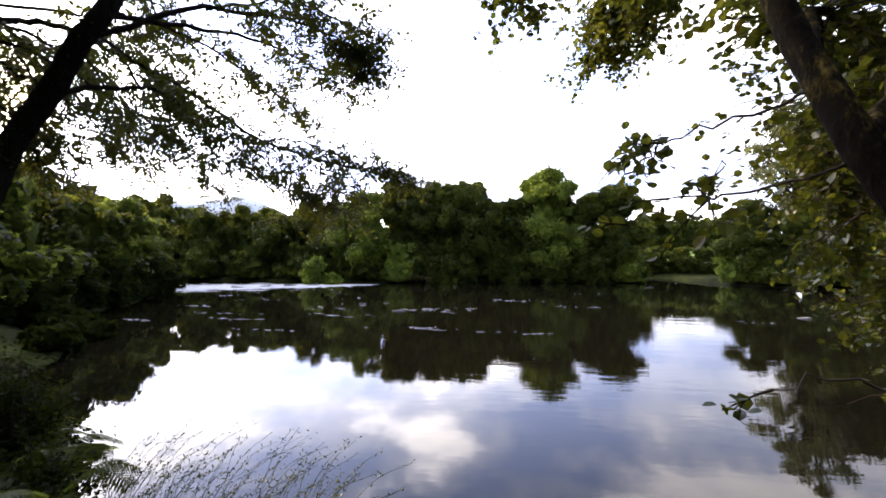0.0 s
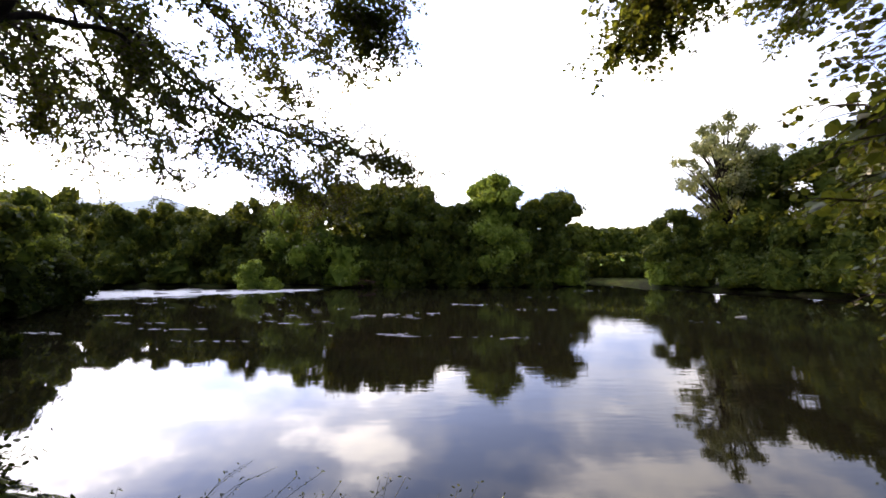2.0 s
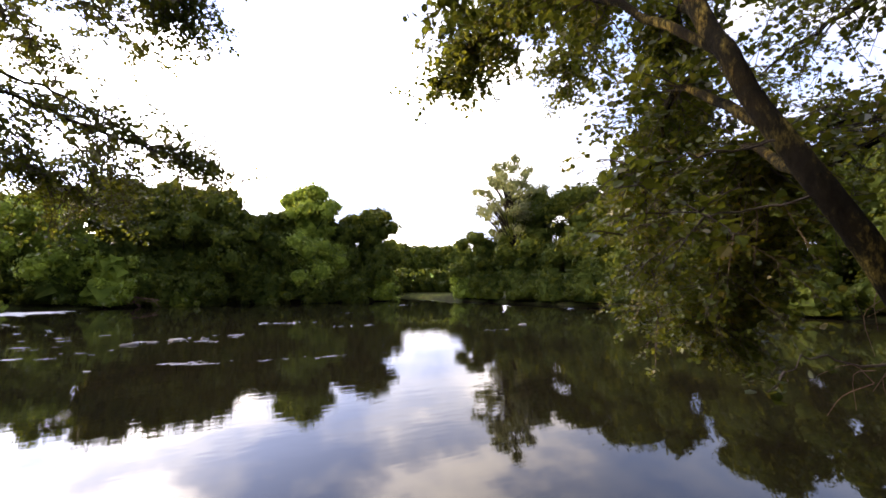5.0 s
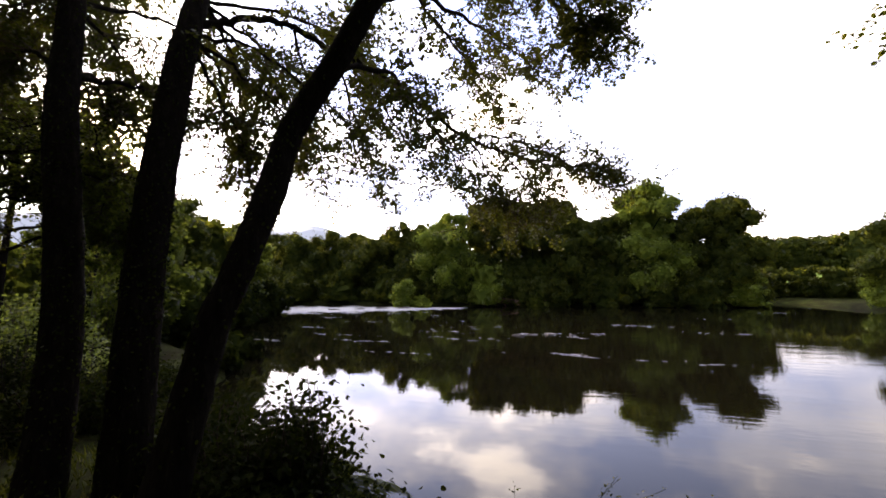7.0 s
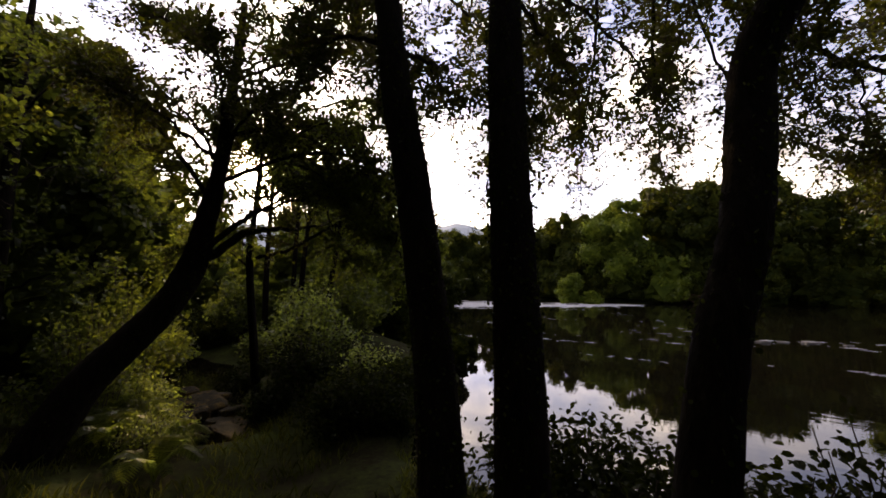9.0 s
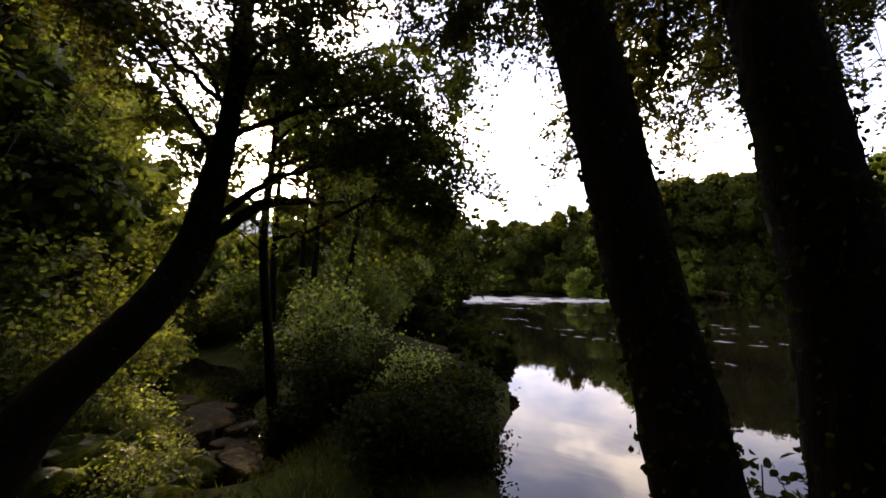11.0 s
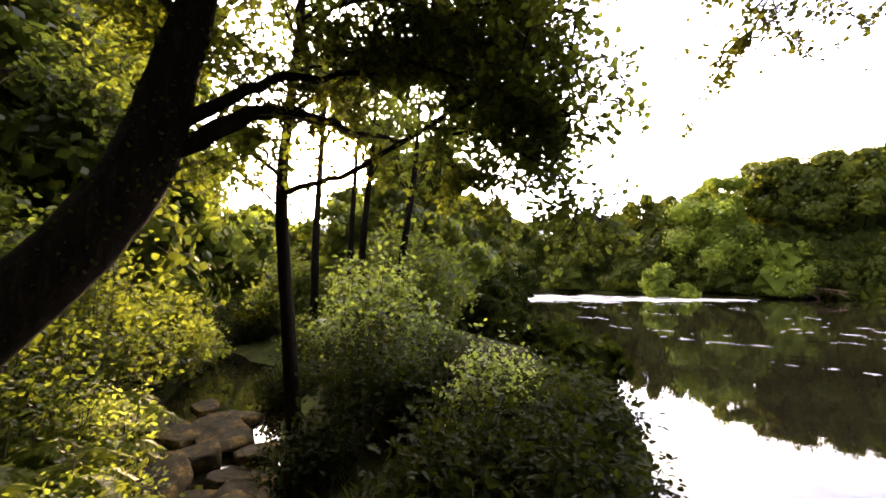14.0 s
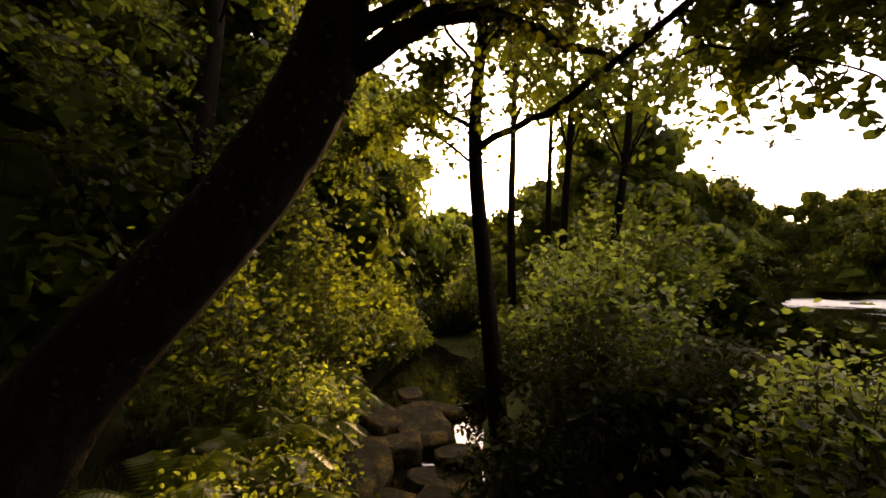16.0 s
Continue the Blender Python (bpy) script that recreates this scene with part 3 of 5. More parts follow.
def dead_branch(place, reach, seed, label="bare fallen branch lying at the far waterline"):
    """A forked leafless limb."""
    rng = np.random.default_rng(seed)
    s = Soup()
    o = np.array(place, float)
    p = smooth_path([o, o + [reach * 0.4, -0.3, 0.7], o + [reach, -0.7, 0.5]], 5)
    tube(s, p, [0.09, 0.03], 6, 0.05, rng)
    for _ in range(12):
        q = p[rng.integers(2, len(p))]
        e = q + rng.normal(0, 0.7, 3) * [1, 0.5, 0.6]
        tube(s, np.array([q, (q + e) / 2 + rng.normal(0, 0.06, 3), e]), [0.028, 0.008], 4)
    return tagged(part("fallen_branch", s, M_DEADWOOD), label, "branch", "deadwood")


dead_branch((-9.6, 42.3, 0.1), 3.6, 71)
dead_branch((-6.4, 43.3, 0.1), 3.0, 72)
dead_branch((-7.4, 42.8, 0.05), -2.4, 73)
# the wood on the near side, upstream
for k, (x, y, h, w, c) in enumerate([(-17.6, 13.2, 5.6, 5, 7000), (-19.2, 17.5, 5.4, 5, 7000), (-21.6, 21.5, 5.4, 5, 6500), (-24.5, 26.0, 5.6, 5.5, 6500), (-30, 29.5, 6.5, 7, 5000), (-24, 17.5, 7, 7, 5000), (-15.6, 11.5, 3.0, 3.2, 4500)]):
    far_tree((x, y), h, w, M_LEAF_FAR if k % 2 else M_LEAF_WOOD, 110 + k, leaf=0.22, count=int(c * 0.75), low=0.03, label="dark leafy tree crowding the near riverbank", group="trees on the near bank upstream")
# brush whose leaf colour carries the bank's shade
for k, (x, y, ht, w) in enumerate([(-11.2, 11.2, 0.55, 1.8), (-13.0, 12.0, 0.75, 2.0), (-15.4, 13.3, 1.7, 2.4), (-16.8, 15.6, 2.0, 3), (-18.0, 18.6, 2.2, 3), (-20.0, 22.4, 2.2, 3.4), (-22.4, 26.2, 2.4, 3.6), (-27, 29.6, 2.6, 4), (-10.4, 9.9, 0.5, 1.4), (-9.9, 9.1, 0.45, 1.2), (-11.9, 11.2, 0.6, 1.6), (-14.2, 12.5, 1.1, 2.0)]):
    far_tree((x, y), ht, w, M_LEAF_SHADED, 140 + k, leaf=0.14, count=2000, low=0.02, label="brush hanging over the near waterline, shade put into its colour", name="waterside_bush", group="brush along the near bank")
# trees added out of view behind the path, away from the river, to block sky light
for k, (x, y, ht) in enumerate([(-14.5, -5.2, 14), (-10.0, -4.9, 14.5), (-5.2, -4.9, 14), (-0.5, -5.2, 14), (4.5, -6.0, 14), (9.5, -7.0, 13), (-20, -4, 13), (15, -11, 12), (-8, -12, 15), (2, -12, 15), (9.5, -2.8, 8)]):
    far_tree((x, y), ht, 8.5, M_LEAF_WOOD, 150 + k, leaf=0.5, count=1500, low=0.2, label="tall tree added out of view behind the path to block sky light", group="wood behind the path")
# downstream trees, with the shade they stand in coloured into the leaves
for k, (x, y, ht, w, c) in enumerate([(7.4, 0.2, 6.5, 4.0, 8000), (10.5, -0.8, 7.5, 5, 7000), (14.5, -3.0, 8, 6, 6000), (6.0, -1.5, 7.0, 4, 6000)]):
    far_tree((x, y), ht, w, M_LEAF_SHADED, 190 + k, leaf=0.17, count=int(c * 0.7), low=0.03, label="dense tree on the bank downstream, shade put into its colour", group="trees downstream")
# the wood beyond the stream
for k, (x, y, ht, w, c) in enumerate([(-15.2, 0.2, 7.0, 4.5, 9000), (-17.5, 3.2, 7.5, 4.5, 9000), (-20.5, 0.0, 9.0, 6, 7000), (-21.5, 4.8, 9.5, 5, 9000), (-24.5, 1.0, 9, 7, 6000), (-26.5, 6.6, 11.0, 6.5, 8000), (-32, 4, 9, 8, 5000), (-30, 12.0, 5.0, 6, 5000), (-18.5, 11.2, 3.6, 4, 5000), (-36, 16, 6, 8, 5000), (-23, 12.5, 3.4, 4, 4000)]):
    far_tree((x, y), ht, w, M_LEAF_WOOD, 170 + k, leaf=0.18 if x > -19 else 0.26, count=int(c * 0.7), low=0.03, label="dense dark woodland tree beyond the stream", group="wood beyond the stream")
# trees beyond the field
for k, (x, y, ht) in enumerate([(24, 118, 8), (33, 120, 7), (41, 116, 9), (52, 118, 8), (14, 122, 8), (62, 112, 9), (28, 121, 7), (38, 119, 7), (46, 119, 8), (58, 117, 8), (19, 120, 7)]):
    far_tree((x, y), ht, ht * 1.9, M_LEAF_FAR, 130 + k, leaf=0.8, count=1000, low=0.02, label="far hedgerow tree beyond a sunlit field", group="hedgerow trees")
for k, (x, y) in enumerate([(17.5, 62.5), (20.5, 63), (23.5, 62.5), (26.5, 61.5), (29.5, 61.0), (32.5, 60.5), (35.5, 59.5)]):
    far_tree((x, y), 3.7, 5, M_LEAF_FAR, 145 + k, leaf=0.34, count=1500, low=0.02, label="dark hedge between the water and the field", name="waterside_bush", group="brush along the far bank")

# ---- far hill, its haze put into the colour ----
soup = Soup()
n = 60
a = np.linspace(radians(5), radians(100), n)
ridge = (150 + 20 * np.sin(a * 5.0) + 9 * np.sin(a * 13 + 1) + 4 * np.sin(a * 37)) * np.clip((a - radians(14)) / radians(20), 0.3, 1)
fx, fy = -np.sin(a), np.cos(a)
rings = [(780, -5 + 0 * ridge), (900, ridge * 0.45), (1020, ridge * 0.85), (1120, ridge), (1400, ridge * 0.9)]
v = np.concatenate([np.stack([fx * d, fy * d, z], -1) for d, z in rings])
k = np.arange(n - 1)
for r in range(len(rings) - 1):
    soup.put(v[r * n:(r + 2) * n], np.stack([k, k + 1, k + 1 + n, k + n], -1))
tagged(part("backdrop_hill", soup, M_HILL), "wooded hill far beyond the river, haze put into its pale colour", "hill", kind="structure")


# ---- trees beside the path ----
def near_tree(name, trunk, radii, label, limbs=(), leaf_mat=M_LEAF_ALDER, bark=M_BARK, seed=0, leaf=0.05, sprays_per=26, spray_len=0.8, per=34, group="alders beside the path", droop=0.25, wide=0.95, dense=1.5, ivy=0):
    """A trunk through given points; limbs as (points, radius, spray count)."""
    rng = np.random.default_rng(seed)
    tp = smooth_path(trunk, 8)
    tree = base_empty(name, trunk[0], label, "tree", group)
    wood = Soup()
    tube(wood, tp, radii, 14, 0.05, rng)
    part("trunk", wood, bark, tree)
    if ivy:
        cl = Soup()
        f = rng.uniform(0.0, 0.92, ivy)
        q = np.stack([np.interp(f, np.linspace(0, 1, len(tp)), tp[:, c]) for c in range(3)], -1)
        rr = np.interp(f, np.linspace(0, 1, len(radii)), radii)
        a = rng.uniform(0, 2 * math.pi, ivy)
        out = np.stack([np.cos(a), np.sin(a), 0 * a], -1)
        add_leaves(cl, q + out * (rr + rng.exponential(0.014, ivy))[:, None] + [0, 0, 0.01], 0.026, rng, 1.1, 0.9)
        part("ivy", cl, M_LEAF_SHADED, tree, "dark climbing ivy")
    twigs, leaves = Soup(), Soup()
    for pts, r, count, *first in limbs:
        pts = np.array(pts, float)
        gap = np.linalg.norm(tp - pts[0], axis=1)
        if gap.min() < 0.4:
            pts[0] = tp[gap.argmin()]
        lp = smooth_path(pts, 6)
        lp[1:-1] += rng.normal(0, 0.015, lp[1:-1].shape)
        if r > 0.012:
            w = Soup()
            tube(w, lp, [r, r * 0.7, r * 0.25], 8, 0.04, rng)
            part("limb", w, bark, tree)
        else:
            tube(twigs, lp, [r, r * 0.3], 5)
        sprays(twigs, leaves, lp, rng, int(count * dense), spray_len if r > 0.0085 else 0.3, per if r > 0.0085 else 9, leaf, start=first[0] if first else 0.25, droop=droop, wide=wide)
    if leaves.count:
        part("branchwork", twigs, M_TWIG, tree)
        part("foliage", leaves, leaf_mat, tree, smooth=False)
    return tree


def fan(origin, ends, rise=0.15, seed=0, r=0.02, count=16):
    """Limbs from one point towards several ends."""
    rng = np.random.default_rng(seed)
    o = np.array(origin, float)
    out = []
    for e in ends:
        e = np.array(e, float)
        ln = np.linalg.norm(e - o)
        mid1, mid2 = o + (e - o) * 0.35 + [0, 0, rise * ln], o + (e - o) * 0.7 + [0, 0, rise * ln * 0.8]
        out.append(([o, mid1 + rng.normal(0, 0.08, 3), mid2 + rng.normal(0, 0.1, 3), e], r, count))
    return out


# the alder whose limb reaches out over the water
# its fan of limbs is added overhead, out of view, to shade the path
near_tree("alder_tree", [(-4.66, 3.35, 0.05), (-4.56, 3.56, 1.0), (-4.47, 3.71, 1.8), (-4.40, 3.80, 2.1), (-4.34, 3.88, 2.4), (-4.30, 4.06, 2.85), (-4.26, 4.18, 3.3), (-4.14, 4.23, 3.6), (-3.88, 4.28, 4.0), (-3.58, 4.30, 4.5), (-3.35, 4.42, 5.0), (-3.0, 4.9, 6.8)], [0.17, 0.135, 0.118, 0.114, 0.112, 0.12, 0.110, 0.108, 0.104, 0.098, 0.088, 0.04],
          "dark leaning alder trunk with a bent, knotted stem over the river",
          [([(-3.9, 4.3, 4.0), (-3.8, 5.3, 4.45), (-3.9, 6.2, 4.5), (-3.6, 7.2, 4.2)], 0.03, 40),
           ([(-3.6, 4.35, 4.5), (-3.0, 5.3, 5.4), (-2.1, 6.4, 5.75), (-1.45, 6.85, 5.4)], 0.035, 46),
           ([(-3.0, 5.3, 5.4), (-2.4, 6.0, 5.9), (-1.7, 6.6, 5.9), (-1.32, 6.9, 5.5)], 0.022, 40),
           ([(-2.1, 6.4, 5.75), (-1.8, 6.9, 5.6), (-1.55, 7.2, 5.35)], 0.016, 30),
           ([(-3.5, 4.5, 4.8), (-3.2, 6.2, 5.6), (-2.7, 7.2, 5.7), (-2.2, 7.8, 5.4)], 0.03, 44),
           ([(-3.8, 4.4, 4.6), (-4.4, 5.4, 5.1), (-4.9, 6.6, 5.2), (-5.0, 7.6, 4.9)], 0.03, 50),
           ([(-3.2, 4.6, 5.6), (-2.6, 5.4, 6.6), (-1.6, 6.0, 6.8), (-0.9, 6.3, 6.5)], 0.03, 40),
           ([(-3.3, 4.5, 5.2), (-4.3, 5.8, 6.2), (-5.2, 7.0, 6.3)], 0.03, 40),
           ([(-3.5, 4.5, 4.9), (-3.4, 5.6, 5.2), (-3.1, 6.8, 5.1), (-2.8, 7.8, 4.8)], 0.022, 44)]
          + fan((-3.15, 4.75, 6.2), [(-3.0, 1.5, 7.2), (-2.0, 2.4, 7.0), (-1.5, 0.6, 7.4), (-4.5, 2.2, 7.0), (-3.6, 0.2, 7.4)], 0.1, 24, 0.028, 80), seed=201, leaf=0.043, per=42, spray_len=0.7, dense=1.5, ivy=700)
# the last fan is unseen canopy, added to darken the path below
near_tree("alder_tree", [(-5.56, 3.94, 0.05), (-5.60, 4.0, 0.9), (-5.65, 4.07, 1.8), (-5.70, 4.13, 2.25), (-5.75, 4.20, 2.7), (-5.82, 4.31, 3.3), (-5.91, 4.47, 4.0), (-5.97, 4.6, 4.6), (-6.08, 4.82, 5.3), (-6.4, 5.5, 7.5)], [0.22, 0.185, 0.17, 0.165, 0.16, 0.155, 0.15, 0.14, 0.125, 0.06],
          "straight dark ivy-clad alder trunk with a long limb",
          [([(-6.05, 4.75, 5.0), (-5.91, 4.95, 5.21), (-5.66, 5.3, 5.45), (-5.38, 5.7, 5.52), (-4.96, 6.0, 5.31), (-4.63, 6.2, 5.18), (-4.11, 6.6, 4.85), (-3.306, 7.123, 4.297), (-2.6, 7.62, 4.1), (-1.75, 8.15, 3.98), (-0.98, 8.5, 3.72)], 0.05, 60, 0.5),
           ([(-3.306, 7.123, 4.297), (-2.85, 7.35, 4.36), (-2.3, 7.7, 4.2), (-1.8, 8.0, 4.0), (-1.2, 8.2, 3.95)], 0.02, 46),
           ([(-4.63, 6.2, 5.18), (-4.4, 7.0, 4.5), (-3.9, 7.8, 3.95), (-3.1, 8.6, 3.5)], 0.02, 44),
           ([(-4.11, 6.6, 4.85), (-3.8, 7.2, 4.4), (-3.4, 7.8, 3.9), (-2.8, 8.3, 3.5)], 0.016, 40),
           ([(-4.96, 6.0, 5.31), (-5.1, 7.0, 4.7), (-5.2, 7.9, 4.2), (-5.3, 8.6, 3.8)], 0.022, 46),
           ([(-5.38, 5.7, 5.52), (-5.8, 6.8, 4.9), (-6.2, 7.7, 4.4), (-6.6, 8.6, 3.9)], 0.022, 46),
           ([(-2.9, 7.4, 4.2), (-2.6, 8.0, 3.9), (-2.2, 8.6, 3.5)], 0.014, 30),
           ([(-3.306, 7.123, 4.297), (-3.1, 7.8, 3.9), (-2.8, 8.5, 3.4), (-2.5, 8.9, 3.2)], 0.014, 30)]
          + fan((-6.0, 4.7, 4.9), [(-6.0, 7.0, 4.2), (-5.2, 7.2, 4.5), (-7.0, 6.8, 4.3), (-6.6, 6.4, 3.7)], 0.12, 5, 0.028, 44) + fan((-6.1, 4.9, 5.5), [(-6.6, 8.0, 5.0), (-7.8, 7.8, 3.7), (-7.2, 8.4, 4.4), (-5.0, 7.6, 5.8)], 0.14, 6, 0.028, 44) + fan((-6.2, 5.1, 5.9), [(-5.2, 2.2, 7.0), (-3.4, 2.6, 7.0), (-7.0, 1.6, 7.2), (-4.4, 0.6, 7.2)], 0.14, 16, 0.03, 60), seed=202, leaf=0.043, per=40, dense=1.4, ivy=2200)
# the last fan reaches out of view overhead, added to shade the bushes
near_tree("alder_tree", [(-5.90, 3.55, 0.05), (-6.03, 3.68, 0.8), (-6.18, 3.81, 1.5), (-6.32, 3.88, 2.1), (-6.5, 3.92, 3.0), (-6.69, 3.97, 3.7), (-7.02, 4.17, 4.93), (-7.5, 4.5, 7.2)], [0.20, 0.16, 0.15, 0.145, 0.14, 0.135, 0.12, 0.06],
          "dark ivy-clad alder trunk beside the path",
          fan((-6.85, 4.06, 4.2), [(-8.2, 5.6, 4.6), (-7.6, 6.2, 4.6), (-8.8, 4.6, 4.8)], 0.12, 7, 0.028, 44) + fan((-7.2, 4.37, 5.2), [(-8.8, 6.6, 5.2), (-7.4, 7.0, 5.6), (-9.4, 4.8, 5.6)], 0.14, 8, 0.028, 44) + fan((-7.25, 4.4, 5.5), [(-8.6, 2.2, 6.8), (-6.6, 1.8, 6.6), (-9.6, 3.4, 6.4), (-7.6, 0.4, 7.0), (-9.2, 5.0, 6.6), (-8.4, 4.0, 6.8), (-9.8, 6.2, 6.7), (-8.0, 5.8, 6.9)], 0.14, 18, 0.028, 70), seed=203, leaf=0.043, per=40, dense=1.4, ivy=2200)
# the tree leaning over the stream
near_tree("leaning_tree", [(-10.88, 2.45, -0.05), (-10.74, 2.93, 0.85), (-10.58, 3.38, 1.4), (-10.46, 3.72, 1.85), (-10.42, 3.97, 2.35), (-10.42, 4.12, 3.0), (-10.4, 4.3, 4.0), (-10.5, 4.6, 6.5)], [0.25, 0.21, 0.19, 0.185, 0.18, 0.14, 0.10, 0.05],
          "thick dark tree trunk leaning over the stream",
          [([(-10.42, 3.95, 2.3), (-10.36, 4.55, 2.75), (-10.4, 4.95, 2.92), (-10.6, 5.6, 3.0), (-10.9, 6.5, 3.2)], 0.07, 8),
           ([(-10.42, 4.0, 2.5), (-10.4, 4.65, 3.05), (-10.5, 5.2, 3.35), (-10.3, 6.2, 3.7)], 0.05, 22, 0.5),
           ([(-10.45, 4.35, 3.5), (-10.0, 5.2, 4.1), (-9.6, 6.0, 4.2), (-9.2, 6.7, 3.9)], 0.035, 60),
           ([(-10.55, 4.4, 4.2), (-10.4, 5.6, 4.8), (-10.2, 6.8, 4.8)], 0.035, 50),
           ([(-10.42, 4.25, 3.2), (-10.9, 3.9, 4.0), (-11.4, 3.4, 4.8), (-11.9, 3.0, 5.4)], 0.035, 40),
           ([(-10.6, 4.5, 4.8), (-11.2, 5.4, 5.4), (-11.8, 6.2, 5.6)], 0.03, 40),
           ([(-10.5, 4.5, 5.2), (-9.8, 5.4, 5.8), (-9.0, 6.0, 5.8)], 0.03, 46)] + fan((-10.4, 4.28, 3.9), [(-11.6, 3.4, 5.0), (-9.6, 3.7, 5.2), (-11.9, 4.9, 5.0), (-9.4, 4.7, 4.9), (-11.0, 2.8, 4.8)], 0.1, 30, 0.028, 40) + fan((-10.45, 4.45, 5.0), [(-12.0, 4.0, 6.6), (-9.3, 4.2, 6.6), (-10.6, 5.8, 6.6), (-11.2, 2.9, 6.4)], 0.1, 31, 0.028, 44), seed=204, leaf=0.046, leaf_mat=M_LEAF_ALDER, group="trees by the stream", ivy=1200)
# slim trees behind the stones, with the wide crown that screens the sun
near_tree("slim_tree", [(-11.25, 5.45, -0.2), (-11.35, 5.4, 1.0), (-11.48, 5.35, 2.5), (-11.4, 5.4, 3.6), (-11.5, 5.6, 5.2)], [0.085, 0.07, 0.06, 0.05, 0.03],
          "slim dark tree trunk growing among the stream stones",
          [([(-11.45, 5.35, 2.5), (-10.9, 5.7, 2.65), (-10.2, 6.2, 3.1), (-9.6, 6.4, 3.3), (-8.95, 6.3, 2.8)], 0.035, 70, 0.55),
           ([(-11.4, 5.4, 3.3), (-10.5, 6.0, 3.9), (-9.8, 6.3, 4.0), (-9.2, 6.4, 3.6)], 0.03, 75, 0.4),
           ([(-10.2, 6.2, 3.1), (-9.8, 6.7, 3.1), (-9.3, 6.9, 2.8)], 0.02, 50),
           ([(-10.2, 6.2, 3.1), (-9.95, 6.1, 2.75), (-9.5, 6.05, 2.4)], 0.014, 30),
           ([(-11.4, 5.4, 3.6), (-10.7, 6.6, 4.2), (-10.0, 7.4, 4.1)], 0.03, 60),
           ([(-11.5, 5.5, 4.4), (-12.2, 6.2, 5.0), (-12.8, 6.8, 5.0)], 0.025, 40),
           ([(-11.45, 5.45, 4.2), (-10.9, 5.2, 4.5), (-10.3, 5.0, 4.5), (-9.7, 4.9, 4.3)], 0.02, 60),
           ([(-11.4, 5.4, 3.8), (-10.9, 6.0, 4.1), (-10.4, 6.3, 4.0), (-9.9, 6.4, 3.8)], 0.02, 60),
           ([(-11.48, 5.4, 3.5), (-11.1, 5.6, 3.7), (-10.6, 5.8, 3.8), (-10.1, 6.0, 3.7)], 0.016, 45),
           ([(-11.5, 5.5, 4.6), (-11.0, 6.2, 5.0), (-10.3, 6.6, 5.0)], 0.02, 45),
           ([(-11.45, 5.35, 2.6), (-12.2, 5.2, 3.2), (-12.9, 5.4, 3.6)], 0.025, 30),
           ([(-11.42, 5.4, 3.2), (-11.3, 4.9, 3.5), (-11.1, 4.5, 3.6), (-10.9, 4.2, 3.4)], 0.016, 40),
           ([(-11.45, 5.4, 3.6), (-11.6, 4.9, 4.0), (-11.7, 4.4, 4.1), (-11.7, 4.0, 3.9)], 0.018, 44),
           ([(-11.45, 5.45, 4.2), (-11.1, 5.0, 4.5), (-10.9, 4.7, 4.5), (-10.7, 4.4, 4.3)], 0.016, 40),
           ([(-11.4, 5.35, 2.4), (-11.7, 5.0, 2.7), (-12.0, 4.7, 2.8), (-12.2, 4.4, 2.6)], 0.014, 34),
           ([(-11.48, 5.35, 2.5), (-11.2, 5.05, 2.8), (-11.0, 4.85, 2.85)], 0.010, 16),
           ([(-10.2, 6.2, 3.1), (-9.4, 6.3, 3.25), (-8.8, 6.3, 2.9), (-8.85, 6.2, 2.5)], 0.018, 25, 0.3),
           ([(-10.2, 6.2, 3.1), (-9.6, 6.6, 2.9), (-9.0, 6.7, 2.4), (-8.85, 6.5, 1.95)], 0.018, 25, 0.35),
           ([(-9.6, 6.4, 4.0), (-8.9, 6.6, 3.9), (-8.9, 6.6, 3.5), (-8.75, 6.6, 3.0)], 0.018, 25, 0.2),
           ([(-10.5, 6.0, 3.9), (-9.4, 6.0, 3.9), (-8.9, 5.9, 3.5), (-9.0, 5.9, 3.1)], 0.018, 25, 0.3),
           ([(-11.4, 5.5, 4.4), (-10.2, 6.2, 4.8), (-9.2, 6.6, 4.8), (-9.0, 6.7, 4.4)], 0.022, 32, 0.3),
           ([(-11.4, 5.5, 4.4), (-10.2, 5.6, 4.7), (-9.2, 5.8, 4.6), (-9.1, 5.9, 4.2)], 0.022, 32, 0.3),
           ([(-11.4, 5.45, 4.0), (-10.6, 5.4, 4.1), (-9.9, 5.5, 3.9), (-9.4, 5.6, 3.4)], 0.02, 28, 0.25),
           ([(-11.4, 5.45, 4.0), (-10.6, 5.7, 3.8), (-9.9, 5.9, 3.5), (-9.3, 6.0, 3.1)], 0.02, 28, 0.3),
           ([(-11.5, 5.6, 5.0), (-10.3, 6.4, 5.5), (-9.6, 6.8, 5.4), (-9.1, 7.0, 5.0)], 0.024, 32, 0.3)], seed=205, leaf=0.052, spray_len=0.6, per=30, dense=1.15, leaf_mat=M_LEAF_WOOD, group="trees by the stream")
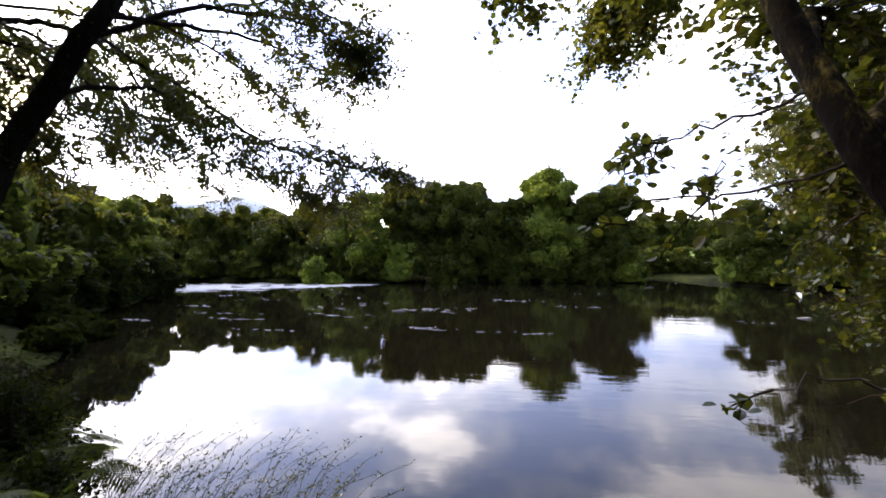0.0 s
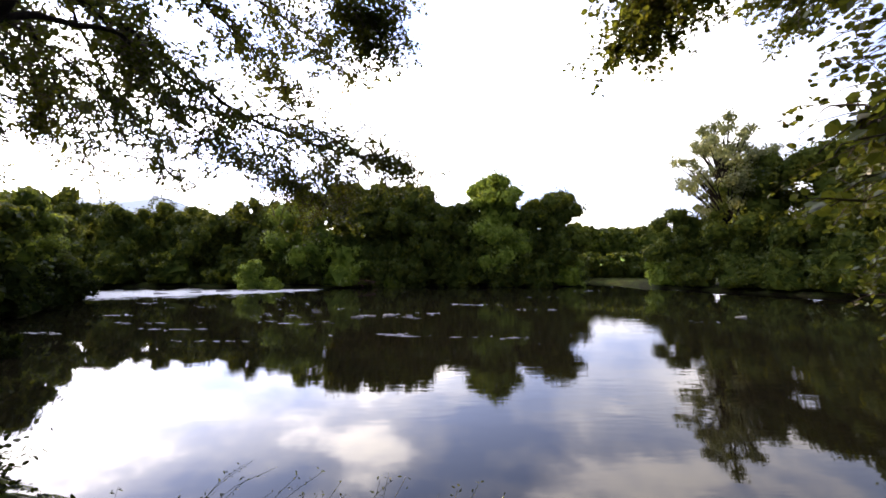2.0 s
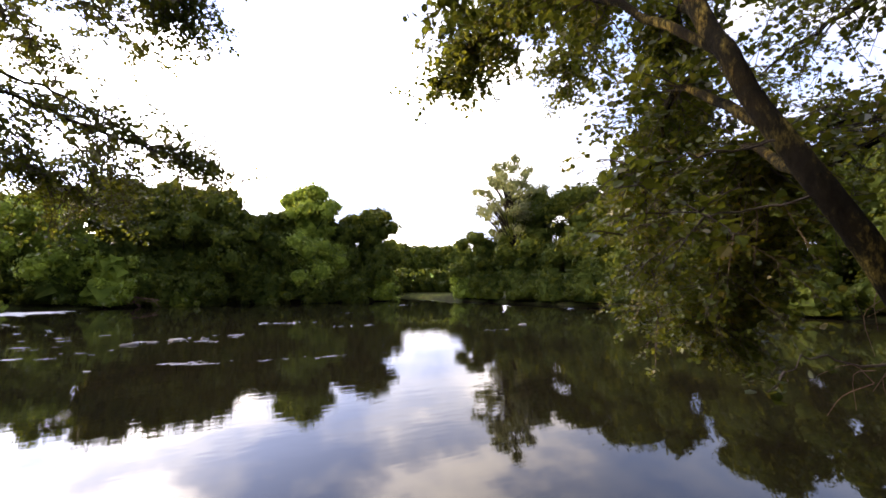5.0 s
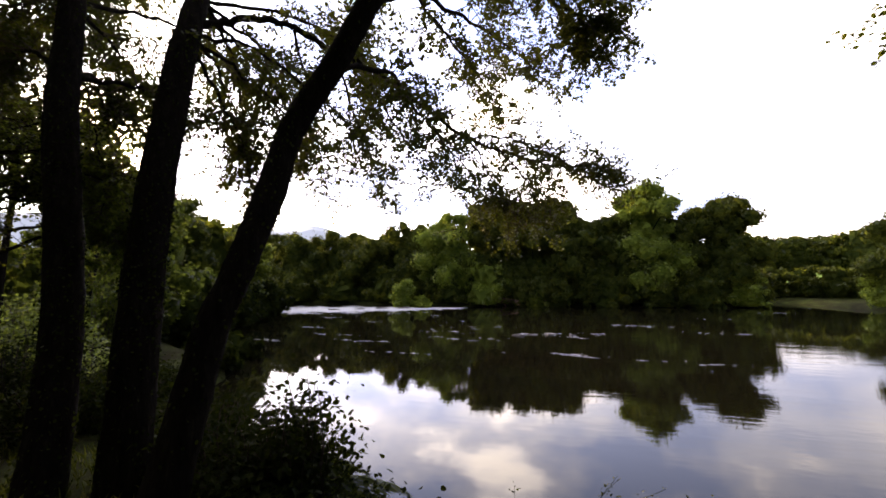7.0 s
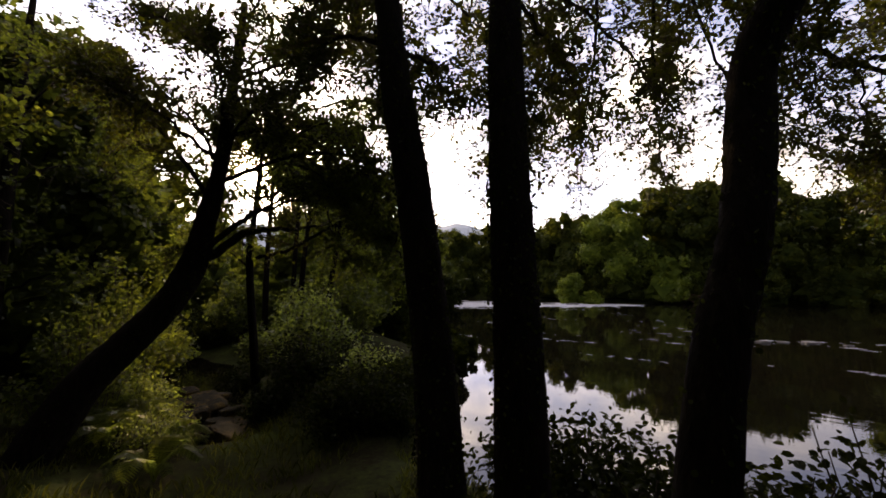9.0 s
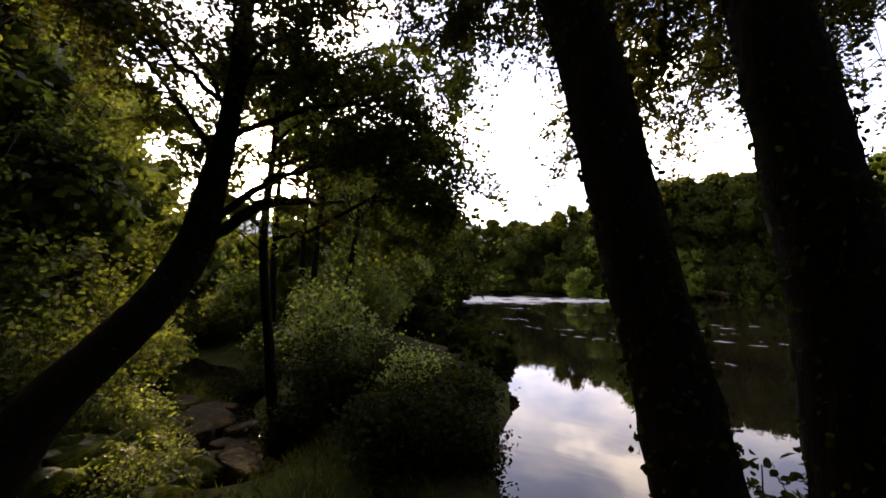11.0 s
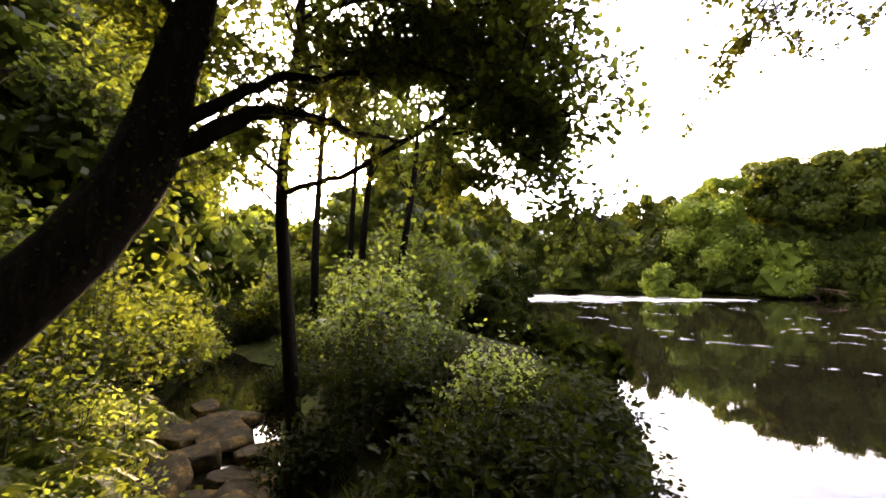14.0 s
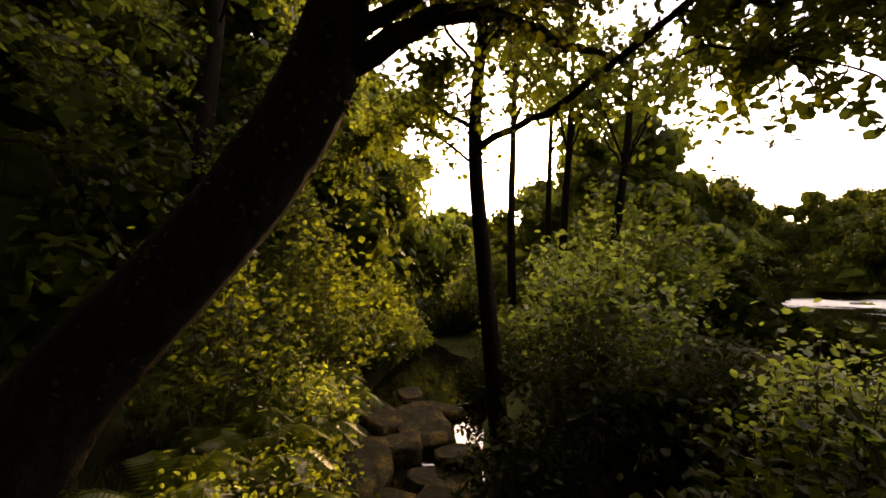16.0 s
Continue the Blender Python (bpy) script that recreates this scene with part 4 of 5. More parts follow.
for k, (x, y, h, lean) in enumerate([(-14.6, 8.6, 6.0, 0.25), (-15.2, 7.9, 7.0, 0.05), (-16.4, 9.6, 7.0, 0.1), (-13.4, 8.6, 5.0, 0.35)]):
    near_tree("slim_tree", [(x, y, -0.1), (x + lean * 0.3, y, h * 0.35), (x + lean, y + 0.1, h * 0.7), (x + lean * 1.2, y + 0.2, h)], [0.09, 0.075, 0.055, 0.03], "slim tree trunk standing against the sun",
              fan((x + lean, y, h * 0.6), [(x + 1.4, y + 0.6, h * 0.92), (x - 1.2, y + 0.9, h * 0.95), (x + 0.3, y - 1.2, h * 1.0), (x + 0.2, y + 1.3, h * 0.95)], 0.1, 300 + k, 0.02, 12), seed=310 + k, leaf=0.085, per=30, leaf_mat=M_LEAF_WOOD, group="trees by the stream")
# the alder on the other side, mossy and turning
mossy = near_tree("mossy_alder_tree", [(2.95, 1.85, 0.1), (2.63, 1.95, 0.8), (2.52, 2.02, 1.2), (2.31, 2.1, 1.6), (2.14, 2.18, 2.0), (1.99, 2.3, 2.4), (1.90, 2.42, 2.7), (1.87, 2.56, 3.0), (1.85, 2.7, 3.3), (1.83, 2.8, 3.6), (1.88, 2.98, 4.0), (1.95, 3.4, 5.4), (1.9, 4.0, 7.2)], [0.14, 0.105, 0.093, 0.080, 0.072, 0.066, 0.063, 0.061, 0.060, 0.059, 0.058, 0.052, 0.03],
          "leaning alder with patches of yellow moss on its bark",
          [([(1.85, 2.8, 3.6), (1.95, 4.0, 4.8), (2.2, 5.4, 5.8), (2.15, 6.6, 5.6)], 0.035, 60),
           ([(1.9, 3.1, 4.4), (2.4, 4.6, 5.5), (2.75, 6.0, 6.0), (2.5, 7.0, 5.7)], 0.035, 60),
           ([(2.2, 5.4, 5.8), (2.1, 6.2, 5.8), (2.15, 6.8, 5.6), (2.15, 7.05, 5.4)], 0.02, 30),
           ([(1.87, 2.6, 3.1), (2.6, 3.6, 3.9), (3.6, 4.4, 4.0), (4.6, 5.0, 3.5)], 0.035, 76),
           ([(1.9, 2.45, 2.75), (2.8, 3.2, 3.3), (3.8, 3.6, 3.2), (4.6, 3.8, 2.7)], 0.035, 76),
           ([(1.83, 2.8, 3.7), (3.0, 3.8, 4.9), (4.2, 4.6, 5.1), (5.4, 5.2, 4.7)], 0.035, 90),
           ([(1.9, 3.2, 4.6), (2.9, 4.6, 5.9), (3.8, 5.8, 6.1), (4.4, 6.8, 5.7)], 0.035, 90),
           ([(3.6, 4.4, 4.0), (4.2, 4.9, 3.3), (4.7, 5.3, 2.5), (4.9, 5.5, 1.6)], 0.02, 56),
           ([(3.8, 3.6, 3.2), (4.3, 4.0, 2.5), (4.5, 4.3, 1.6)], 0.02, 50),
           ([(2.8, 3.2, 3.3), (3.4, 3.6, 2.8), (3.7, 3.9, 2.2), (3.85, 4.1, 1.6)], 0.016, 44),
           ([(2.6, 3.6, 3.9), (3.1, 4.2, 3.6), (3.4, 4.6, 3.1), (3.65, 4.85, 2.5)], 0.016, 46),
           ([(1.87, 2.6, 3.0), (1.55, 2.9, 2.95), (1.35, 3.1, 2.92), (1.2, 3.2, 2.74)], 0.008, 6),
           ([(1.9, 2.45, 2.7), (1.6, 2.75, 2.6), (1.4, 3.0, 2.62), (1.28, 3.15, 2.5)], 0.008, 5),
           ([(1.9, 3.1, 4.3), (1.4, 3.6, 4.8), (0.95, 4.0, 4.8), (0.7, 4.25, 4.5)], 0.012, 6),
           ([(2.2, 2.15, 1.8), (1.85, 2.45, 1.85), (1.62, 2.52, 1.8)], 0.008, 1),
           ([(1.95, 3.5, 5.4), (1.2, 4.2, 5.9), (0.7, 4.8, 5.7)], 0.025, 30)], seed=206, leaf=0.06, spray_len=0.75, per=40, leaf_mat=M_LEAF_RIGHT, bark=M_BARK_MOSS, group="trees downstream")
rng = np.random.default_rng(66)
shoots = Soup()
for _ in range(34):
    q = np.array([2.12, 2.24, 1.95]) + rng.normal(0, 1, 3) * [0.07, 0.05, 0.3]
    d = rng.normal(0, 1, 3) * [1, 1, 0.6] + [0.2, 0.2, -0.6]
    d /= np.linalg.norm(d)
    ln = rng.uniform(0.08, 0.24)
    tube(shoots, smooth_path([q, q + d * ln * 0.5 + rng.normal(0, 0.03, 3), q + d * ln + [0, 0, -0.08]], 3), [0.003, 0.0012], 4)
part("shoot_tangle", shoots, M_DEADWOOD, mossy, "bare reddish dead shoots")
# the last fan, above and behind the path's start, is added unseen shading
near_tree("dark_alder_tree", [(4.5, 1.0, 0.2), (4.15, 1.2, 1.4), (3.7, 1.45, 2.7), (3.35, 1.7, 3.8), (3.1, 2.0, 6)], [0.24, 0.2, 0.18, 0.16, 0.08], "dark alder trunk in deep shade beside the water",
          fan((3.55, 1.5, 3.0), [(4.6, 3.6, 3.8), (5.6, 2.6, 3.6), (5.0, 4.2, 3.0), (4.2, 3.0, 4.8), (6.2, 3.6, 4.4)], 0.12, 9, 0.04, 60) + fan((3.3, 1.75, 4.0), [(3.6, 4.4, 5.6), (5.2, 3.8, 5.8), (6.6, 5.0, 5.4), (4.8, 2.0, 5.6)], 0.1, 10, 0.035, 50) + fan((3.3, 1.7, 3.9), [(0.8, 0.4, 5.8), (2.6, -0.6, 5.8), (4.4, 0.2, 5.6), (-0.6, 0.9, 6.2), (1.4, 1.8, 6.2)], 0.12, 20, 0.03, 40), seed=207, leaf=0.046, dense=0.7, leaf_mat=M_LEAF_RIGHT, group="trees downstream")
# woodland on the landward side
for k, (x, y, h) in enumerate([(-13.2, 0.6, 7.5), (-15.0, 2.6, 8.0), (-12.0, -2.0, 8.0), (-17.6, 4.6, 8.0), (-9.5, -3.5, 8.0)]):
    ends = [(x + 2.0 * math.cos(b), y + 2.0 * math.sin(b), h * (0.30 + 0.09 * c)) for c, b in enumerate(np.arange(7) * 2.4 + k)]
    near_tree("woodland_tree", [(x, y, 0.2), (x + 0.1, y + 0.05, h * 0.3), (x - 0.1, y + 0.2, h * 0.65), (x, y + 0.3, h)], [0.17, 0.14, 0.1, 0.04], "dark woodland tree with ivy and dense leaves",
              [l for c, e in enumerate(ends) for l in fan((x, y + 0.15, h * (0.22 + 0.09 * c)), [e], 0.1, 400 + 10 * k + c, 0.025, 34)], seed=410 + k, leaf=0.08, spray_len=1.1, per=34, dense=0.7, leaf_mat=M_LEAF_WOOD, group="woodland beside the path")


# ---- undergrowth ----
def shrub(name, centre, size, label, material, seed, stems=60, leaf=0.05, per=50, group="undergrowth", twist=0.5, wide=0.7, category="bush"):
    """Many upright stems from one base, each clothed in leaves."""
    rng = np.random.default_rng(seed)
    cx, cy = centre
    z = ground_at(cx, cy)
    bush = base_empty(name, (cx, cy, z), label, category, group)
    wood, leaves = Soup(), Soup()
    sx, sy, sz = size
    for _ in range(stems):
        a, r = rng.uniform(0, 2 * math.pi), math.sqrt(rng.uniform())
        bx, by = cx + sx * 0.55 * r * math.cos(a), cy + sy * 0.55 * r * math.sin(a)
        b = np.array([bx, by, max(ground_at(bx, by), -0.3) - 0.05])
        e = np.array([cx + sx * r * math.cos(a), cy + sy * r * math.sin(a), z + sz * (1.0 - 0.6 * r * r) * rng.uniform(0.6, 1.08)])
        p = smooth_path([b, (b + e) / 2 + [0, 0, 0.12 * sz] + rng.normal(0, 0.05, 3), e], 4)
        tube(wood, p, [0.008, 0.003], 4)
        f = rng.uniform(0.15, 1.04, per)
        q = np.stack([np.interp(f, np.linspace(0, 1, len(p)), p[:, c]) for c in range(3)], -1)
        add_leaves(leaves, q + rng.normal(0, 0.07, (per, 3)) * (0.6 + f[:, None]), leaf, rng, 0.2, wide)
    part("stem_tangle", wood, M_TWIG, bush)
    part("foliage", leaves, material, bush, smooth=False)
    return bush


# brambles and bank bushes get the shade-darkened leaf colour
shrub("bramble_bush", (-9.6, 6.8), (0.85, 1.2, 0.78), "dense green bush overhanging the river, shade put into its colour", M_LEAF_SHADED, 501, 130, 0.062, 50)
shrub("bramble_bush", (-8.95, 6.55), (0.45, 0.8, 0.7), "dense green bush overhanging the river, shade put into its colour", M_LEAF_SHADED, 521, 100, 0.055, 55)
shrub("bramble_bush", (-9.0, 5.6), (0.75, 0.9, 0.75), "dense green bush overhanging the river, shade put into its colour", M_LEAF_SHADED, 502, 110, 0.055, 55)
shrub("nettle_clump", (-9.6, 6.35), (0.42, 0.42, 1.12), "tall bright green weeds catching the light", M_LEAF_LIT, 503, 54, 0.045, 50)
shrub("bramble_bush", (-10.3, 6.7), (0.7, 0.7, 0.95), "dense green bush overhanging the river, shade put into its colour", M_LEAF_SHADED, 542, 80, 0.055, 55)
shrub("bramble_bush", (-8.2, 5.75), (0.2, 0.4, 0.42), "dark bramble shoots hanging over the water", M_LEAF_SHADED, 544, 60, 0.045, 45)
shrub("bramble_bush", (-8.5, 5.6), (0.38, 0.5, 0.55), "dense green bush overhanging the river, shade put into its colour", M_LEAF_SHADED, 543, 70, 0.05, 50)
shrub("elder_bush", (-10.9, 6.0), (0.6, 0.55, 1.3), "leafy saplings against the sun, shade put into their colour", M_LEAF_SHADED, 504, 50, 0.06, 50, wide=0.8)
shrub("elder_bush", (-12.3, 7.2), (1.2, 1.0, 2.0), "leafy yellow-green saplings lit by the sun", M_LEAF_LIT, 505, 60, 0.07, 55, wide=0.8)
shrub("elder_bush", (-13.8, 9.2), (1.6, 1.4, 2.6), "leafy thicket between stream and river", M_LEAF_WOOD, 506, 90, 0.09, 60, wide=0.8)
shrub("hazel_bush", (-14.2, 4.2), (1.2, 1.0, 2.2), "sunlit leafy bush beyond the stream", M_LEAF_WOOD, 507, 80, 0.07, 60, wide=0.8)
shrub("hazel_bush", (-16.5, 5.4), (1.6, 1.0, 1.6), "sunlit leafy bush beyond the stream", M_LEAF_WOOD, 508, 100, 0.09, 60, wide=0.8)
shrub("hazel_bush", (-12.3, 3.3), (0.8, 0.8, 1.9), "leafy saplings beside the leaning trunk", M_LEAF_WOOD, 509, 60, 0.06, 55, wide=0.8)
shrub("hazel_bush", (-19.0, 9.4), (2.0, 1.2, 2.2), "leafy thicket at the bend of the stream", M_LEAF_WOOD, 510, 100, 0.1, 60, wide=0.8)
shrub("bank_bush", (-4.6, 4.3), (0.85, 0.55, 0.9), "dark leafy growth at the foot of the alders", M_LEAF_SHADED, 511, 100, 0.055, 40)
shrub("bank_bush", (-5.55, 4.75), (0.85, 0.5, 0.95), "dark leafy growth at the foot of the alders", M_LEAF_SHADED, 512, 100, 0.06, 36)
shrub("bramble_bush", (-10.75, 5.3), (0.5, 0.35, 0.6), "dark brambles at the edge of the stream", M_LEAF_SHADED, 524, 60, 0.05, 40)
shrub("stream_bush", (-13.7, 6.7), (0.7, 0.5, 0.8), "dark growth along the stream bank", M_LEAF_SHADED, 531, 60, 0.06, 45)
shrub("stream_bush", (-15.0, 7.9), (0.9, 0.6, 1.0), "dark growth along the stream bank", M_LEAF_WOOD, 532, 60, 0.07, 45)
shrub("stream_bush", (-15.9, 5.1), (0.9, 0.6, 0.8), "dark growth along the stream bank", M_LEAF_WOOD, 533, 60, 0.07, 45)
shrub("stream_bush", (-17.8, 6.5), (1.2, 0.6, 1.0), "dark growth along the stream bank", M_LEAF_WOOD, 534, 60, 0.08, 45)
shrub("stream_bush", (-19.8, 8.35), (1.1, 0.7, 0.9), "dark growth along the stream bank", M_LEAF_SHADED, 535, 70, 0.08, 45)
shrub("stream_bush", (-21.8, 9.2), (1.4, 0.9, 1.2), "dark growth along the stream bank", M_LEAF_SHADED, 536, 70, 0.1, 45)
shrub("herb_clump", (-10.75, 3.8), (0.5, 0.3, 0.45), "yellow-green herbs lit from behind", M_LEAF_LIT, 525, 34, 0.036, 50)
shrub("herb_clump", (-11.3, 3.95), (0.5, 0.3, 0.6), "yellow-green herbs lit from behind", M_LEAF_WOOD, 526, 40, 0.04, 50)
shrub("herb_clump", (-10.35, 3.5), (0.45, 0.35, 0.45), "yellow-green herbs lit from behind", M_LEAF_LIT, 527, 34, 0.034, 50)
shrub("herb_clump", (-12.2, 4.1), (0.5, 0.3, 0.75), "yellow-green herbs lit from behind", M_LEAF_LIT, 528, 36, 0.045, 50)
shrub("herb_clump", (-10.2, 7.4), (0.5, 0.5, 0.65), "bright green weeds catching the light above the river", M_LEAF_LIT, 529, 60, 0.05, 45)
shrub("bank_bush", (-4.0, 4.1), (0.5, 0.4, 1.15), "dark leafy growth at the foot of the leaning alder", M_LEAF_SHADED, 541, 90, 0.05, 46)
shrub("bank_bush", (-3.3, 3.7), (0.6, 0.45, 0.5), "dark leafy growth along the water's edge", M_LEAF_SHADED, 513, 70, 0.045, 45)
shrub("bank_bush", (3.5, 2.7), (0.7, 0.5, 0.3), "dark leafy growth along the water's edge", M_LEAF_SHADED, 514, 70, 0.036, 40)
shrub("bank_bush", (4.6, 2.4), (1.1, 0.8, 0.9), "dark leafy growth along the water's edge", M_LEAF_SHADED, 515, 55, 0.055, 40)


def fern_plant(place, seed, size=0.8, group="ferns on the bank"):
    """A rosette of arching fronds, each with two rows of leaflets."""
    rng = np.random.default_rng(seed)
    plant = base_empty("fern", place, "bright green fern with arching fronds", "fern", group)
    o = np.array(place, float)
    for k in range(9):
        a = 2 * math.pi * k / 9 + rng.normal(0, 0.2)
        ln = size * rng.uniform(0.75, 1.15)
        d = np.array([math.cos(a), math.sin(a), 0])
        p = smooth_path([o, o + d * ln * 0.22 + [0, 0, ln * 0.5], o + d * ln * 0.6 + [0, 0, ln * 0.72], o + d * ln * 0.98 + [0, 0, ln * 0.5]], 8)
        s = Soup()
        tube(s, p, [0.006, 0.002], 3)
        side = np.array([-d[1], d[0], 0])
        ah = np.gradient(p, axis=0)
        ah /= np.linalg.norm(ah, axis=1)[:, None]
        m = 26
        for j, f in enumerate(np.linspace(0.16, 0.99, m)):
            q = np.array([np.interp(f, np.linspace(0, 1, len(p)), p[:, c]) for c in range(3)])
            h = ah[min(len(ah) - 1, int(f * len(ah)))]
            w = ln * 0.26 * math.sin(math.pi * min(1.0, 0.16 + 0.84 * (1 - f))) ** 0.9 + 0.006
            for sg in (-1, 1):
                e = q + side * sg * w + h * w * 0.35 - [0, 0, w * 0.22]
                b = h * ln * 0.017
                s.put([q - b, q + (e - q) * 0.55 - b * 1.1, e, q + (e - q) * 0.5 + b * 1.1, q + b], [[0, 1, 2, 3, 4]])
        part("frond", s, M_FERN, plant, smooth=False)
    return plant


fern0 = fern_plant((-10.6, 3.9, ground_at(-10.6, 3.9) + 0.02), 601, 0.42)
rng = np.random.default_rng(77)
SPOTS = [(-3.75, 4.3), (-3.62, 4.1), (-3.5, 3.95), (-3.9, 4.05), (-3.6, 3.85), (-4.3, 4.3), (-5.0, 4.6), (-2.9, 3.6), (-3.75, 4.2), (-4.05, 4.35)]
SPOTS += [(-10.9 + rng.normal(0, 0.55), 3.75 + rng.normal(0, 0.3)) for _ in range(14)] + [(-12.6 + rng.normal(0, 0.5), 4.1 + rng.normal(0, 0.2)) for _ in range(9)]
for k, (x, y) in enumerate(SPOTS):
    c = copy_thing(fern0, Matrix.Translation((x, y, ground_at(x, y))) @ Matrix.Rotation(k * 1.7, 4, "Z"))
    c.scale = [rng.uniform(0.7, 1.2) * (1.35 if k < 4 else 1.15 if x > -6 else 0.95)] * 3


def tall_grass(place, seed, count=60, height=0.8, reach=(0.0, 0.0), name="grass_clump", label="clump of long thin dry grass stems"):
    rng = np.random.default_rng(seed)
    clump = base_empty(name, place, label, "grass", "grass on the bank")
    s = Soup()
    o = np.array(place, float)
    for _ in range(count):
        b = o + rng.normal(0, 0.16, 3) * [1, 1, 0]
        d = np.array([reach[0], reach[1], 0]) + rng.normal(0, 0.22, 3) * [1, 1, 0]
        ln = height * rng.uniform(0.55, 1.15)
        p = smooth_path([b, b + d * ln * 0.35 + [0, 0, ln * 0.5], b + d * ln * 0.8 + [0, 0, ln * 0.85], b + d * ln * 1.25 + [0, 0, ln * 0.95]], 4)
        tube(s, p, [0.003, 0.0012], 3)
        q = p[-6:][rng.integers(0, 6, 16)] + rng.normal(0, 0.012, (16, 3))
        add_leaves(s, q, 0.022, rng, -0.3, 0.4, folded=False)
    part("stem_tangle", s, M_GRASS, clump)
    return clump


for k, (x, y) in enumerate([(-1.35, 2.95), (-1.0, 2.9), (-1.75, 3.1), (-0.45, 2.85), (-2.1, 3.2), (-0.75, 2.95)]):
    tall_grass((x, y, ground_at(x, y)), 620 + k, 40, 0.86 if k != 3 else 0.5, (0.25, 0.3))

# short grass over the path's edge and the bank
gs = Soup()
n = 32000
px, py = rng.uniform(-14, 6, n), rng.uniform(-3, 5.5, n)
wet, d = inside(RIVER, px, py)
keep = (~wet) & (line_distance(STREAM, px, py) > 0.8) & (ripple2(px * 1.6, py * 1.6, 3.0) > -0.35)
px, py = px[keep], py[keep]
pz = ground_height(px, py)
m = len(px)
az, ln, w = rng.uniform(0, 6.283, m), rng.uniform(0.05, 0.16, m), rng.uniform(0.004, 0.009, m)
bend = rng.uniform(0.2, 0.9, m) * ln
c, sn_ = np.cos(az), np.sin(az)
o = np.stack([px, py, pz - 0.01], -1)
side = np.stack([-sn_, c, 0 * c], -1) * w[:, None]
mid = o + np.stack([c * bend * 0.35, sn_ * bend * 0.35, ln * 0.6], -1)
tip = o + np.stack([c * bend, sn_ * bend, ln], -1)
gs.put(np.stack([o - side, o + side, mid + side * 0.7, tip, mid - side * 0.7], 1).reshape(-1, 3), np.arange(m)[:, None] * 5 + [0, 1, 2, 3, 4])
tagged(part("grass", gs, M_GRASS, smooth=False), "short uneven grass on the shaded bank", "grass", kind="stuff")


def stone(name, place, size, seed, material, label, group):
    rng = np.random.default_rng(seed)
    bm = bmesh.new()
    bmesh.ops.create_icosphere(bm, subdivisions=4, radius=1.0)
    off = Vector(rng.uniform(-20, 20, 3))
    for v in bm.verts:
        c = v.co.copy()
        c *= 1 + 0.34 * noise.noise(c * 1.1 + off) + 0.20 * noise.noise(c * 2.7 + off) + 0.09 * noise.noise(c * 6 + off) + 0.04 * noise.noise(c * 14 + off)
        # squared-off shoulders
        for k in range(3):
            c[k] = math.copysign(abs(c[k]) ** 0.6, c[k])
        # flat, slightly tilted, pitted tops
        lid = 0.62 + 0.16 * c.x + 0.10 * noise.noise(c * 3.5 + off) + 0.05 * noise.noise(c * 11 + off)
        c.z = min(c.z, lid + 0.12 * max(0.0, c.z - lid))
        v.co = Vector((c.x * size[0] * 1.15, c.y * size[1] * 1.1, c.z * size[2] * 1.0))
    me = bpy.data.meshes.new(name)
    bm.to_mesh(me)
    bm.free()
    me.polygons.foreach_set("use_smooth", np.ones(len(me.polygons), bool))
    me.materials.append(material)
    ob = tagged(new(name, me), label, "rock", group)
    ob.matrix_world = pose(*place, float(rng.uniform(-8, 8)), float(rng.uniform(-8, 8)), float(rng.uniform(-25, 45)))
    return ob


for k, (x, y, z, sx, sy, sz) in enumerate([(-12.0, 4.5, -0.28, 0.50, 0.24, 0.17), (-12.75, 5.3, -0.27, 0.46, 0.26, 0.20), (-12.35, 4.95, -0.30, 0.24, 0.2, 0.20), (-11.25, 4.62, -0.30, 0.44, 0.2, 0.16), (-13.35, 4.95, -0.3, 0.6, 0.2, 0.17),
                                           (-11.6, 5.1, -0.34, 0.3, 0.18, 0.16), (-11.0, 4.95, -0.25, 0.32, 0.22, 0.16), (-13.4, 5.7, -0.32, 0.34, 0.2, 0.15), (-12.4, 4.15, -0.25, 0.4, 0.22, 0.2), (-10.6, 4.7, -0.2, 0.34, 0.22, 0.16),
                                           (-11.5, 4.3, -0.2, 0.3, 0.2, 0.18), (-11.9, 5.35, -0.3, 0.26, 0.2, 0.2), (-14.2, 5.6, -0.32, 0.3, 0.16, 0.12)]):
    stone("stream_rock", (x, y, z), (sx, sy, sz), 700 + k, M_ROCK, "moss-covered brown rock lying in the stream", "rocks in the stream")
for k, (x, y, s) in enumerate([(-2.5, 19.6, 0.13), (-3.82, 18.95, 0.14), (-3.2, 19.3, 0.09), (-1.6, 19.5, 0.08), (13, 19, 0.12), (-17.6, 35.4, 0.3), (-19.0, 33.8, 0.25), (-20.5, 32.2, 0.25), (-15.8, 36.2, 0.3)]):
    stone("river_rock", (x, y, 0.0), (s * 1.6, s, s * 0.6), 740 + k, M_PALE_ROCK, "pale stone just breaking the river surface", "stones in the river")


